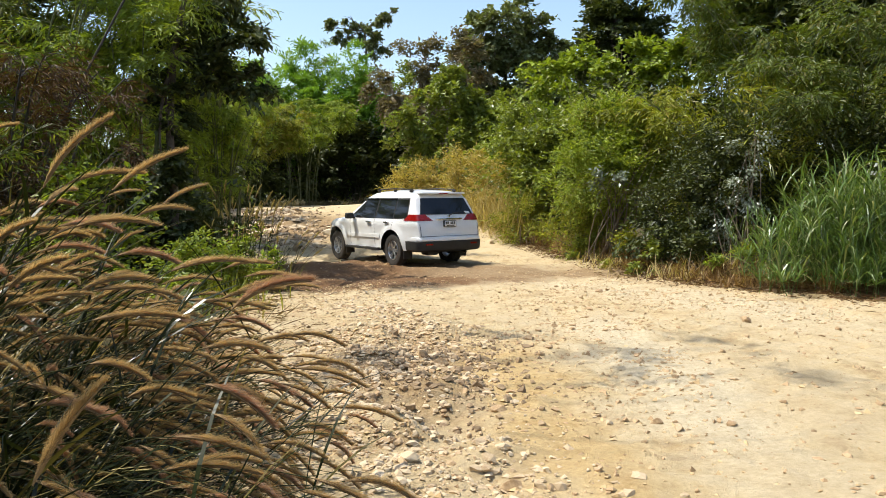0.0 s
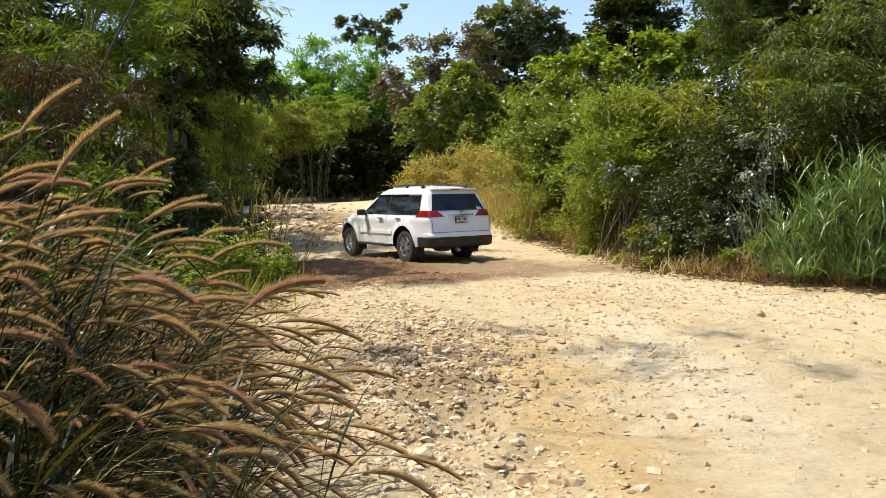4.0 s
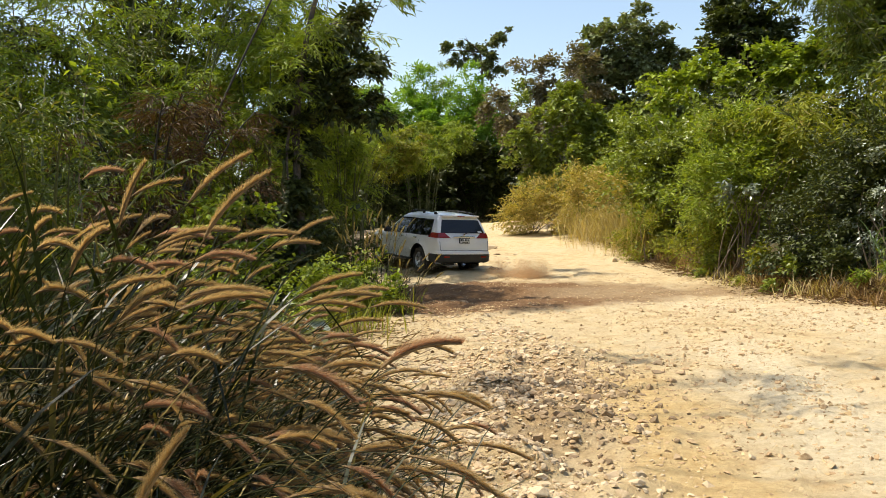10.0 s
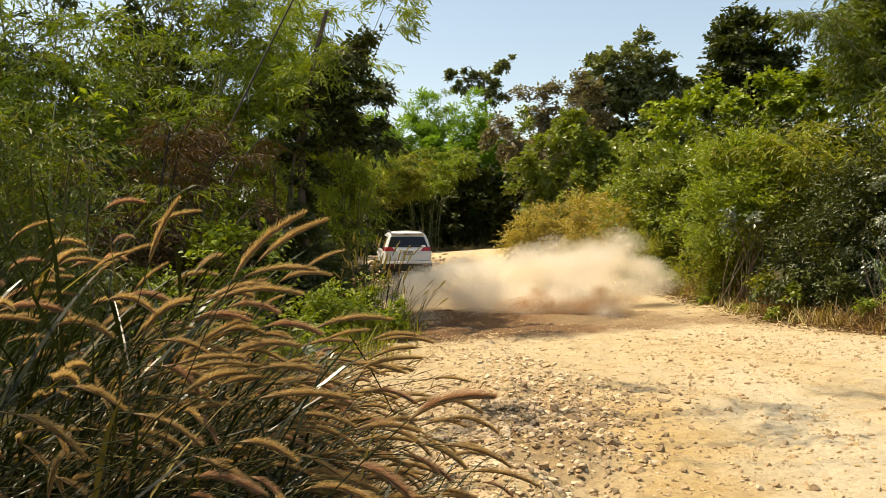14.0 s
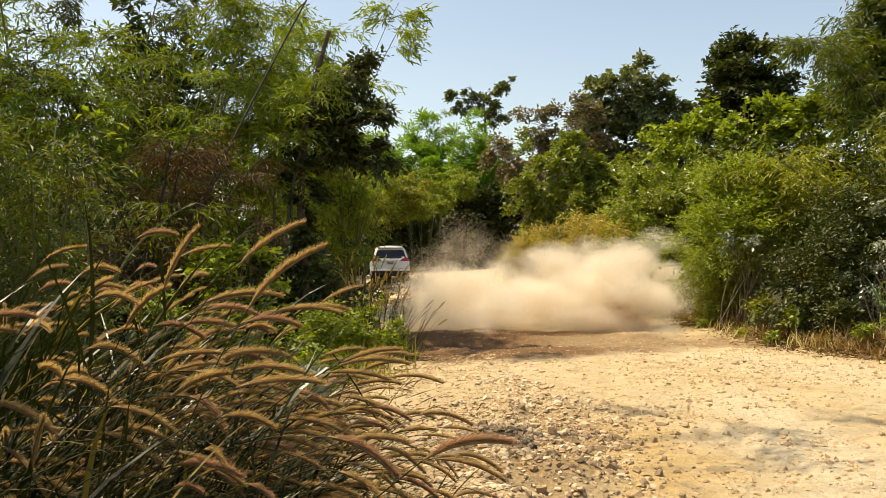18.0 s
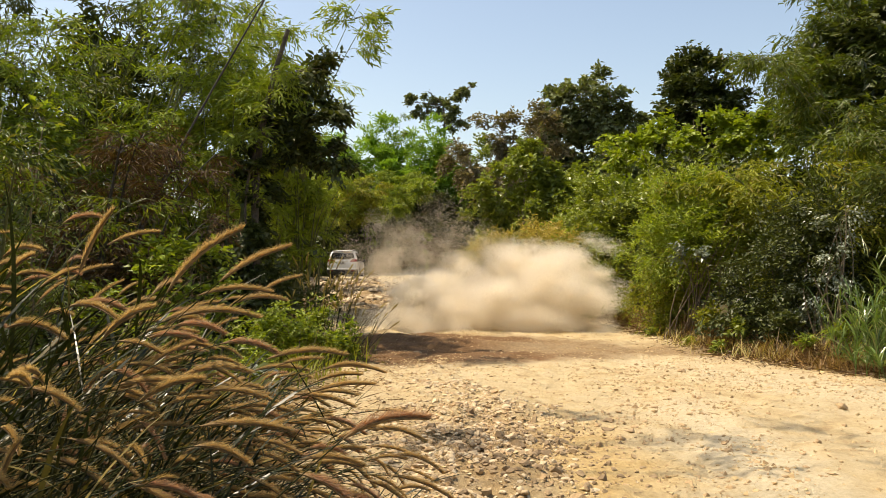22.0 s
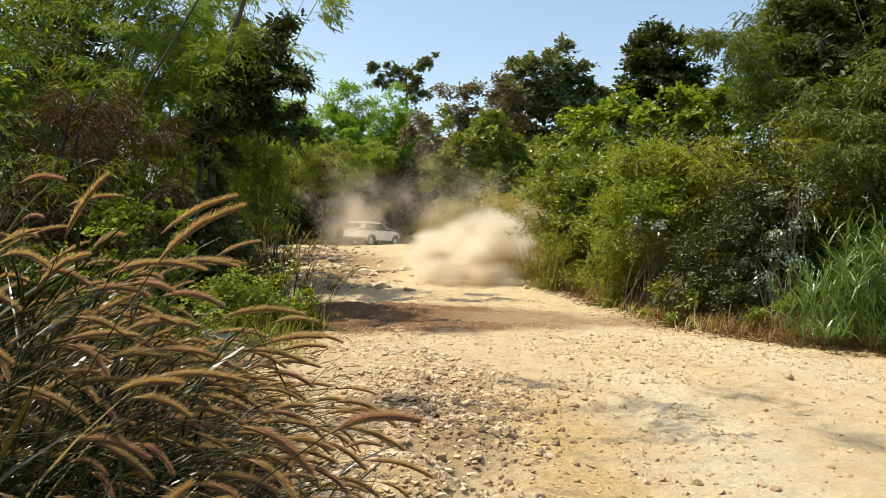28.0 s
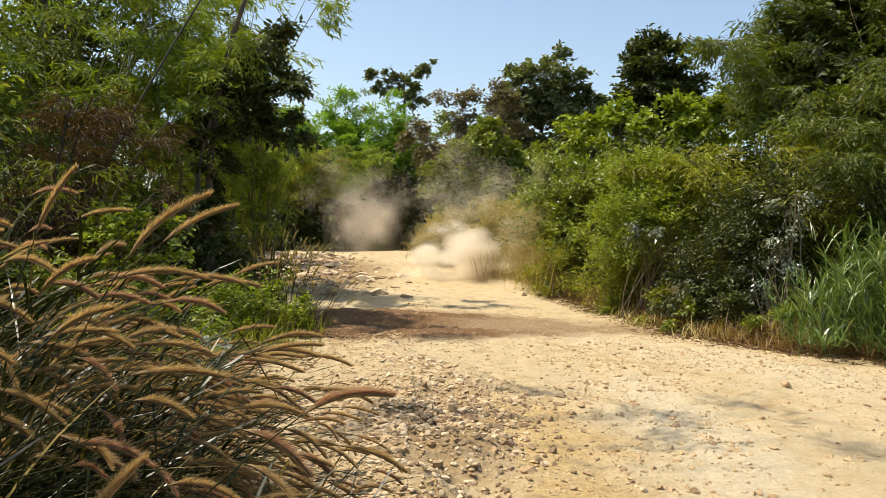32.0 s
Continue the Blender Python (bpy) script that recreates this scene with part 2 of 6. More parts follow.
# near-black blade colour: the shade inside dense grass is painted in
L_SHADEGRASS = leaf_mat("shade_toned_grass_blade", (0.005, 0.008, 0.003), (0.024, 0.032, 0.008), 0.2, 0.07, 1.5, (0.26, 0.20, 0.07), 0.32)
L_GOLD = leaf_mat("golden_leaf", (0.16, 0.12, 0.03), (0.52, 0.41, 0.12), 0.4, 0.06, 0.5, (0.36, 0.36, 0.09))
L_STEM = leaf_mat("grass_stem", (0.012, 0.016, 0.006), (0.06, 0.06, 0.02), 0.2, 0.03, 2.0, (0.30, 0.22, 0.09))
L_HEAD = leaf_mat("seed_head_bristle", (0.23, 0.165, 0.08), (0.66, 0.53, 0.29), 0.9, 0.04, 6.0, (0.55, 0.41, 0.22), 0.5, (1.3, 1.1, 0.72))
L_HEADPINK = leaf_mat("pink_seed_head_bristle", (0.27, 0.17, 0.105), (0.62, 0.46, 0.31), 0.9, 0.05, 6.0, (0.5, 0.35, 0.25), 0.5, (1.3, 1.03, 0.74))
M_HEADCORE = mat("seed_head_core", (0.10, 0.06, 0.025), (0.26, 0.165, 0.07), 40, 0.8, 0.3, 0.002)
L_TANDUST = leaf_mat("tan_dust", (0.82, 0.72, 0.57), (0.88, 0.78, 0.63), 0.6, 0.0, 0.3, None, 0.5, (1.0, 1.0, 1.0))
L_BROWNDUST = leaf_mat("brown_dust", (0.60, 0.39, 0.21), (0.70, 0.49, 0.29), 0.6, 0.0, 0.3, None, 0.5, (1.0, 1.0, 1.0))
L_DUST = leaf_mat("dust", (0.95, 0.875, 0.735), (0.97, 0.91, 0.79), 0.6, 0.0, 0.3, None, 0.5, (1.0, 1.0, 1.0))


# ---- mesh helpers ----
def mesh_from(name, verts, faces, material, smooth=False):
    """verts (n, 3); faces: one array of triangles or of quads."""
    verts, faces = np.asarray(verts, np.float32), np.asarray(faces, np.int32)
    me = bpy.data.meshes.new(name)
    k = faces.shape[1]
    me.vertices.add(len(verts))
    me.vertices.foreach_set("co", verts.ravel())
    me.loops.add(faces.size)
    me.loops.foreach_set("vertex_index", faces.ravel())
    me.polygons.add(len(faces))
    me.polygons.foreach_set("loop_start", np.arange(0, faces.size, k, dtype=np.int32))
    me.polygons.foreach_set("use_smooth", np.full(len(faces), smooth))
    me.update(calc_edges=True)
    me.materials.append(material)
    return me


def child(name, me, parent, label="", m=None):
    ob = new(name, me)
    ob.parent = parent
    if m is not None:
        ob.matrix_basis = m
    return tagged(ob, label)


def part(name, bm, material, parent, label="", m=None, smooth=30):
    """Links a bmesh as one mesh object under a thing or a part."""
    me = bpy.data.meshes.new(name)
    bm.normal_update()
    bm.to_mesh(me)
    bm.free()
    me.materials.append(material)
    if smooth:
        me.polygons.foreach_set("use_smooth", np.full(len(me.polygons), True))
        me.set_sharp_from_angle(angle=radians(smooth))
    return child(name, me, parent, label, m)


def thing(name, label, category, group="", at=(0, 0, 0), kind="", turn=0.0):
    ob = new(name)
    ob.empty_display_size = 0.2
    ob.matrix_basis = pose(*at, 0, 0, turn)
    return tagged(ob, label, category, group, kind)


def box(bm, x0, x1, y0, y1, z0, z1, bevel=0.0, segs=2):
    r = bmesh.ops.create_cube(bm, size=1.0, matrix=Matrix.LocRotScale(((x0 + x1) / 2, (y0 + y1) / 2, (z0 + z1) / 2), None, (x1 - x0, y1 - y0, z1 - z0)))
    if bevel:
        es = list({e for v in r["verts"] for e in v.link_edges})
        bmesh.ops.bevel(bm, geom=es, offset=bevel, segments=segs, affect="EDGES", profile=0.6)
    return bm


def tubes(lines, sides=5):
    """Tapered tubes as vertex and quad arrays: each line is (points, radii)."""
    vs, fs, base = [], [], 0
    for pts, rad in lines:
        pts, rad = np.asarray(pts, float), np.asarray(rad, float)
        n = len(pts)
        d = np.gradient(pts, axis=0)
        d /= np.linalg.norm(d, axis=1)[:, None] + 1e-9
        ref = np.array([0.31, 0.95, 0.05]) if abs(d[0, 2]) > 0.6 else np.array([0.0, 0.1, 1.0])
        u = np.cross(d, ref)
        u /= np.linalg.norm(u, axis=1)[:, None] + 1e-9
        w = np.cross(d, u)
        a = np.arange(sides) * 2 * np.pi / sides
        ring = pts[:, None] + rad[:, None, None] * (u[:, None] * np.cos(a)[None, :, None] + w[:, None] * np.sin(a)[None, :, None])
        vs.append(ring.reshape(-1, 3))
        i, j = np.meshgrid(np.arange(n - 1), np.arange(sides), indexing="ij")
        q = np.stack([i * sides + j, i * sides + (j + 1) % sides, (i + 1) * sides + (j + 1) % sides, (i + 1) * sides + j], -1).reshape(-1, 4)
        fs.append(q + base)
        base += n * sides
    return np.concatenate(vs), np.concatenate(fs)


def unit(a):
    return a / (np.linalg.norm(a, axis=-1, keepdims=True) + 1e-9)


def leaf_quads(p, d, nrm, length, width, fold=0.15, mid=0.45):
    """Folded rhombic leaves at p along d."""
    s = unit(np.cross(d, nrm))
    up = np.cross(s, d)
    length, width = length[:, None], width[:, None]
    m0 = p + d * length * mid
    v = np.stack([p, m0 + s * width / 2 + up * width * fold, p + d * length - up * length * 0.06, m0 - s * width / 2 + up * width * fold], 1)
    n = len(p)
    k = np.arange(n)[:, None] * 4
    f = np.concatenate([k + np.array([0, 1, 2]), k + np.array([0, 2, 3])])
    return v.reshape(-1, 3), f


def sprays(rng, o, d, length, per, leaf, width, droop=0.3, splay=0.9, hang=0.25):
    """Leaves set along short twigs that start at o and go along d."""
    k = len(o)
    t = np.tile(np.linspace(0.15, 1.0, per), (k, 1)) + rng.uniform(-0.05, 0.05, (k, per))
    L = length[:, None]
    p = o[:, None] + d[:, None] * (t * L)[..., None]
    p[..., 2] -= droop * L * t * t
    side = unit(np.cross(d, np.array([0, 0, 1.0]) + rng.normal(0, 0.35, (k, 3))))
    sg = np.where(np.arange(per) % 2 == 0, 1.0, -1.0)[None, :, None]
    ld = d[:, None] * rng.uniform(0.35, 0.9, (k, per, 1)) + side[:, None] * sg * splay * rng.uniform(0.5, 1.1, (k, per, 1)) + rng.normal(0, 0.22, (k, per, 3))
    ld[..., 2] -= hang
    ld = unit(ld).reshape(-1, 3)
    nn = unit(rng.normal(0, 0.45, (k * per, 3)) + np.array([0, 0, 1.0]))
    sz = rng.uniform(0.6, 1.25, k * per)
    return leaf_quads(p.reshape(-1, 3), ld, nn, leaf * sz, width * sz * rng.uniform(0.8, 1.2, k * per))


def blob_points(rng, blobs, n, shell=0.45, rough=0.35):
    """Points and outward directions in lumpy ellipsoids."""
    b = np.array(blobs, float)
    wgt = (b[:, 3] * b[:, 4] * b[:, 5]) ** 0.67
    i = rng.choice(len(b), n, p=wgt / wgt.sum())
    d = unit(rng.normal(0, 1, (n, 3)))
    lump = np.sin(d[:, 0] * 5 + i * 2.1) * np.sin(d[:, 1] * 6 + i) * np.sin(d[:, 2] * 5 + 1 + i)
    r = rng.uniform(shell, 1.0, n) ** 0.6 * (1 + rough * lump + rng.normal(0, 0.07, n))
    return b[i, :3] + d * r[:, None] * b[i, 3:], d, i


def foliage(rng, blobs, n, per, leaf, width, twig=0.5, droop=0.3, splay=0.9, hang=0.25, shell=0.45, lift=0.2, rough=0.35):
    n, leaf, width = int(n * 0.75), leaf * 1.2, width * 1.2
    k = max(4, n // 22)
    o, d, i = blob_points(rng, blobs, k, shell, rough)
    pick = rng.integers(0, k, n)
    size = np.array(blobs, float)[i[pick], 3:].min(1, keepdims=True)
    o = o[pick] + rng.normal(0, 1, (n, 3)) * np.minimum(0.24 * size, 0.13 + 0.08 * size) * [1, 1, 0.75]
    d = d[pick]
    d = unit(d + rng.normal(0, 0.45, (n, 3)) + np.array([0, 0, lift]))
    return sprays(rng, o - d * twig * 0.4, d, twig * rng.uniform(0.6, 1.3, n), per, leaf, width, droop, splay, hang)


def arc(rng, p0, p1, n=6, bend=0.12):
    p0, p1 = np.asarray(p0, float), np.asarray(p1, float)
    t = np.linspace(0, 1, n)[:, None]
    L = np.linalg.norm(p1 - p0)
    return p0 + (p1 - p0) * t + rng.normal(0, bend * L, 3) * (t * (1 - t)) * 2


def merge(*parts):
    vs, fs, k = [], [], 0
    for v, f in parts:
        vs.append(v)
        fs.append(f + k)
        k += len(v)
    return np.concatenate(vs), np.concatenate(fs)


# ---- ground ----
def hash2(ix, iy, seed):
    h = (ix.astype(np.int64) * 374761393 + iy.astype(np.int64) * 668265263 + seed * 974634777) & 0x7FFFFFFF
    h = ((h ^ (h >> 13)) * 1274126177) & 0x7FFFFFFF
    return (h & 0xFFFF) / 65535.0


def vnoise(x, y, seed=0):
    ix, iy = np.floor(x), np.floor(y)
    fx, fy = x - ix, y - iy
    fx, fy = fx * fx * (3 - 2 * fx), fy * fy * (3 - 2 * fy)
    a, b = hash2(ix, iy, seed), hash2(ix + 1, iy, seed)
    c, d = hash2(ix, iy + 1, seed), hash2(ix + 1, iy + 1, seed)
    return (a * (1 - fx) + b * fx) * (1 - fy) + (c * (1 - fx) + d * fx) * fy - 0.5


def fbm(x, y, seed=0, octaves=4):
    return sum(vnoise(x * 2.03**k + 17 * k, y * 2.03**k - 9 * k, seed + k) * 0.5**k for k in range(octaves))


def road_right(y):
    return np.interp(y, (-40, 6, 9, 11, 13, 15, 17, 21, 26, 32, 40, 50, 62, 90), (10, 9.0, 8.4, 6.9, 5.9, 4.9, 4.3, 3.6, 2.6, 1.3, -1.4, -3.4, -1.0, 14))


def road_left(y):
    return np.interp(y, (-40, 0, 5, 10, 14, 20, 30, 40, 50, 58, 70, 90), (-6, -0.7, -1.35, -2.4, -3.2, -5.2, -8.2, -11, -13.4, -14, -8, 4))


def ground_z(x, y):
    x, y = np.asarray(x, float), np.asarray(y, float)
    z = np.interp(y, (-300, 12, 14.5, 16.5, 19, 22, 26, 29, 35, 41, 47, 54, 60, 66, 85, 120, 600), (0, 0, -0.03, -0.10, -0.08, -0.08, -0.05, 0.11, 0.29, 0.46, 0.47, 0.52, 0.60, 0.55, -0.5, -1.2, -1.2))
    z = z + np.clip((y - 24) / 10, 0, 1) * np.clip((75 - y) / 10, 0, 1) * 0.05 * np.clip(x + np.interp(y, (22, 47, 66), (3.4, 10.6, 4.0)), -3, 8)
    e = x - road_right(y)
    w = road_left(y) - x
    z = z + 0.22 * np.clip(e / 0.7, 0, 1) ** 1.5 + 0.10 * np.clip(e - 0.7, 0, 12)
    z = z - 0.10 * np.clip(w / 1.2, 0, 1) + 0.03 * np.clip(w - 2, 0, 15)
    near = np.clip(1.3 - np.abs(y - 14) / 40, 0.15, 1)
    dip = np.exp(-(((x + 2.2) / 3.2) ** 2) - ((y - 17.0) / 2.6) ** 2)
    z = z + near * (0.10 * fbm(x * 0.35, y * 0.35, 3) + 0.05 * fbm(x * 1.3, y * 1.3, 5) + 0.045 * fbm(x * 5, y * 5, 7, 4))
    z = z + dip * 0.26 * fbm(x * 0.7, y * 1.6, 9, 3)
    ridge = np.exp(-(((x + 0.45 + (y - 7) * 0.12) / 0.75) ** 2)) * np.clip((y - 3) / 2, 0, 1) * np.clip((12 - y) / 3, 0, 1)
    z = z + ridge * (0.05 + 0.17 * fbm(x * 3, y * 3, 11, 4))
    slab = np.exp(-(((x + 5.6 + (y - 26) * 0.28) / 2.3) ** 2)) * np.clip((y - 18.5) / 3, 0, 1) * np.clip((48 - y) / 8, 0, 1)
    z = z + slab * (0.0 + 0.36 * fbm(x * 0.9, y * 0.7, 13, 4))
    z = z + np.clip((y - 40) / 6, 0, 1) * np.clip((62 - y) / 6, 0, 1) * 0.16 * fbm(x * 0.5, y * 0.4, 15, 3)
    return z


def zg(x, y):
    return float(ground_z(x, y))


def stretch(lo, hi, step, far):
    core = np.arange(lo, hi, step)
    grow, s, p = [], step, 0.0
    while p < far:
        s *= 1.16
        p += s
        grow.append(p)
    g = np.array(grow)
    return np.concatenate([lo - g[::-1], core, hi + g])


gx, gy = stretch(-6.0, 8.0, 0.07, 900.0), stretch(3.0, 21.0, 0.07, 900.0)
GX, GY = np.meshgrid(gx, gy)
GZ = ground_z(GX, GY)
nx, ny = len(gx), len(gy)
ii, jj = np.meshgrid(np.arange(nx - 1), np.arange(ny - 1))
k0 = (jj * nx + ii).ravel()
ground_me = mesh_from("ground", np.stack([GX, GY, GZ], -1).reshape(-1, 3), np.stack([k0, k0 + 1, k0 + 1 + nx, k0 + nx], 1), M_GROUND, True)
off = np.maximum(GX - road_right(GY), road_left(GY) - GX) + 0.9 * fbm(GX * 0.9, GY * 0.9, 21)
off = np.clip((off + 0.1) / 2.2, 0, 1).ravel()
attr = ground_me.attributes.new("off_road", "FLOAT", "POINT")
attr.data.foreach_set("value", off.astype(np.float32))
tagged(new("ground", ground_me), "pale yellow rutted dirt road and ground", "ground", kind="structure")


# ---- off-road car ----
M_PAINT = mat("white_car_paint", (0.74, 0.74, 0.72), (0.82, 0.82, 0.80), 3, 0.28, 0.0, coat=0.6, fine=20)
M_BLACKPLASTIC = mat("black_plastic", (0.008, 0.008, 0.008), (0.024, 0.023, 0.021), 6, 0.6, 0.2, 0.002)
M_GLASS = mat("tinted_glass", (0.006, 0.007, 0.008), (0.012, 0.013, 0.015), 2, 0.06, 0.0)
M_TYRE = mat("tyre_rubber", (0.015, 0.014, 0.013), (0.06, 0.05, 0.038), 9, 0.85, 0.4, 0.004)
M_ALLOY = mat("alloy", (0.45, 0.45, 0.46), (0.62, 0.62, 0.63), 6, 0.32, 0.0, metal=0.9)
M_CHROME = mat("chrome", (0.6, 0.6, 0.6), (0.75, 0.75, 0.75), 4, 0.18, 0.0, metal=1.0)
M_RED = mat("red_lamp_glass", (0.20, 0.004, 0.003), (0.30, 0.007, 0.005), 8, 0.22, 0.0, coat=0.5)
M_CLEAR = mat("clear_lamp_glass", (0.45, 0.42, 0.4), (0.62, 0.6, 0.58), 8, 0.15, 0.0, coat=0.5)
M_PLATE = mat("plate_white", (0.62, 0.62, 0.62), (0.75, 0.75, 0.74), 8, 0.5, 0.0)
M_INK = mat("plate_ink", (0.02, 0.02, 0.02), (0.04, 0.04, 0.04), 8, 0.6, 0.0)
AXLE, TYRE_R = 2.8, 0.385
TOP = ((-1.12, 0.50), (-1.115, 0.66), (-1.10, 0.86), (-1.07, 0.98), (-1.02, 1.12), (-0.97, 1.22), (-0.84, 1.47), (-0.74, 1.66), (-0.66, 1.725), (-0.3, 1.765), (0.3, 1.785),
       (0.9, 1.77), (1.2, 1.735), (1.5, 1.64), (1.9, 1.40), (2.28, 1.15), (2.6, 1.115), (3.0, 1.07), (3.3, 1.00), (3.48, 0.90), (3.55, 0.76), (3.58, 0.58))


def car_top(x):
    return float(np.interp(x, [p[0] for p in TOP], [p[1] for p in TOP]))


def car_half(x, z, top=9.0):
    w = 0.905
    if x > 2.8:
        w -= 0.20 * ((x - 2.8) / 0.78) ** 2
    if x < -0.65:
        w -= 0.075 * ((-0.65 - x) / 0.47) ** 2
    if z > 1.08:
        w -= 0.235 * ((z - 1.08) / 0.7) ** 1.1 + 0.012
    if z < 0.62:
        w -= 0.05 * (0.62 - z) / 0.3
    w += 0.012 * math.exp(-(((z - 1.0) / 0.06) ** 2))
    for xa in (0.0, AXLE):
        r = math.hypot(x - xa, z - 0.385)
        w += 0.045 * math.exp(-(((r - 0.515) / 0.085) ** 2))
    u = max(0.0, min(1.0, (z - (top - 0.12)) / 0.12))
    return w - 0.07 * (1 - math.sqrt(max(0.0, 1 - u * u)))


def car_low(x):
    z = 0.40 if -0.8 < x < 3.2 else 0.42
    for xa in (0.0, AXLE):
        if abs(x - xa) < 0.49:
            z = max(z, 0.385 + math.sqrt(0.49**2 - (x - xa) ** 2))
    return z


def car_shell():
    xs = sorted(set(np.round(np.concatenate([np.linspace(-1.12, -0.62, 22), np.linspace(-0.62, 0.62, 36), np.linspace(0.62, 2.2, 22), np.linspace(2.2, 3.4, 34), np.linspace(3.4, 3.58, 9)]), 4)))
    bm = bmesh.new()
    rows = []
    for x in xs:
        top, low = car_top(x), car_low(x)
        top = max(top, low + 0.05)
        crown = 0.035 if x > -0.6 else 0.012
        ring = []
        for k in range(17):
            z = low + (top - low) * (k / 16) ** 0.92
            ring.append((car_half(x, z, top), z))
        w = ring[-1][0]
        for k in range(1, 6):
            f = 1 - k / 5
            ring.append((w * f, top + crown * (1 - f * f)))
        pts = [(x, y, z) for y, z in ring] + [(x, -y, z) for y, z in ring[-2::-1]]
        rows.append([bm.verts.new(p) for p in pts])
    for a, b in zip(rows, rows[1:]):
        for i in range(len(a) - 1):
            bm.faces.new((a[i], b[i], b[i + 1], a[i + 1]))
    bm.faces.new(rows[0])
    bm.faces.new(rows[-1][::-1])
    bmesh.ops.recalc_face_normals(bm, faces=bm.faces)
    return bm


def side_pane(x0b, x1b, x0t, x1t, zb, zt, side, out=0.006, nxp=8, nzp=6):
    bm = bmesh.new()
    grid = []
    for j in range(nzp + 1):
        f = j / nzp
        row = []
        for i in range(nxp + 1):
            g = i / nxp
            x = (x0b + (x1b - x0b) * g) * (1 - f) + (x0t + (x1t - x0t) * g) * f
            z = zb + (zt - zb) * f
            row.append(bm.verts.new((x, side * (car_half(x, z, car_top(x)) + out), z)))
        grid.append(row)
    for j in range(nzp):
        for i in range(nxp):
            q = (grid[j][i], grid[j][i + 1], grid[j + 1][i + 1], grid[j + 1][i])
            bm.faces.new(q if side < 0 else q[::-1])
    return bm


def rear_x(z):
    return float(np.interp(z, [p[1] for p in TOP[:9]], [p[0] for p in TOP[:9]]))


def rear_pane(z0, z1, w0, w1, out=0.008, nyp=10, nzp=6, y0=None):
    """A patch of the tailgate between two heights; w0, w1: half widths; y0: one-sided from there."""
    bm = bmesh.new()
    grid = []
    for j in range(nzp + 1):
        f = j / nzp
        z = z0 + (z1 - z0) * f
        w = w0 + (w1 - w0) * f
        lo = -w if y0 is None else y0[0] + (y0[1] - y0[0]) * f
        grid.append([bm.verts.new((rear_x(z) - out - 0.012 * (1 - (y / 0.9) ** 2), y, z)) for y in np.linspace(lo, w, nyp + 1)])
    for j in range(nzp):
        for i in range(nyp):
            bm.faces.new((grid[j][i], grid[j + 1][i], grid[j + 1][i + 1], grid[j][i + 1]))
    r = bmesh.ops.extrude_face_region(bm, geom=bm.faces[:])
    bmesh.ops.translate(bm, verts=[v for v in r["geom"] if isinstance(v, bmesh.types.BMVert)], vec=(-0.006, 0, 0))
    bmesh.ops.recalc_face_normals(bm, faces=bm.faces)
    return bm


def wrap_bumper(rows, front):
    """A bumper rounded in plan; rows: height, how far back, half width, corner radius, from below up."""
    bm = bmesh.new()
    loops = []
    for z, back, half, r in rows:
        pts = [(front, half), ((front + back + r) / 2, half)]
        pts += [(back + r - r * math.sin(a), half - r + r * math.cos(a)) for a in (0.0, 0.3, 0.6, 0.9, 1.2, math.pi / 2)]
        pts += [(back - 0.035, (half - r) * 0.5), (back - 0.045, 0.0)]
        pts += [(x, -y) for x, y in reversed(pts[:-1])]
        loops.append([bm.verts.new((x, y, z)) for x, y in pts])
    for lo, hi in zip(loops, loops[1:]):
        for i in range(len(lo)):
            k = (i + 1) % len(lo)
            bm.faces.new((lo[i], lo[k], hi[k], hi[i]))
    bm.faces.new(list(reversed(loops[0])))
    bm.faces.new(loops[-1])
    bmesh.ops.recalc_face_normals(bm, faces=bm.faces)
    return bm


def corner_lamp(side, z0, z1, x_low, x_high, y_low, y_high, out=0.016):
    """One lens from the flank round the rear corner; it tapers to a point forward and inward."""
    bm = bmesh.new()
    rows = []
    for j in range(6):
        f = j / 5
        z = z0 + (z1 - z0) * f
        back = rear_x(z)
        turn = back + 0.10
        xs = [x_low + (x_high - x_low) * f + (turn - x_low - (x_high - x_low) * f) * k / 6 for k in range(7)]
        path = [(x, car_half(x, z, car_top(x)) + out) for x in xs]
        wide = path[-1][1]
        path += [(turn - (0.10 + out) * math.sin(a), wide - 0.06 * (1 - math.cos(a))) for a in (0.4, 0.8, 1.2, math.pi / 2)]
        inner = y_low + (y_high - y_low) * f
        path += [(back - out, wide - 0.06 + (inner - wide + 0.06) * k / 4) for k in range(1, 5)]
        rows.append([bm.verts.new((x, side * y, z)) for x, y in path])
    for lo, hi in zip(rows, rows[1:]):
        for i in range(len(lo) - 1):
            bm.faces.new((lo[i], lo[i + 1], hi[i + 1], hi[i]))
    r = bmesh.ops.extrude_face_region(bm, geom=bm.faces[:])
    bmesh.ops.translate(bm, verts=[v for v in r["geom"] if isinstance(v, bmesh.types.BMVert)], vec=(0.02, -side * 0.02, 0))
    bmesh.ops.recalc_face_normals(bm, faces=bm.faces)
    return bm


def lathe(bm, profile, segs=36):
    """Turns (radius, y) pairs about the y axis."""
    rows = [[bm.verts.new((r * math.cos(a), y, r * math.sin(a))) for a in np.linspace(0, 2 * math.pi, segs, endpoint=False)] for r, y in profile]
    for a, b in zip(rows, rows[1:]):
        for i in range(segs):
            bm.faces.new((a[i], a[(i + 1) % segs], b[(i + 1) % segs], b[i]))
    return rows


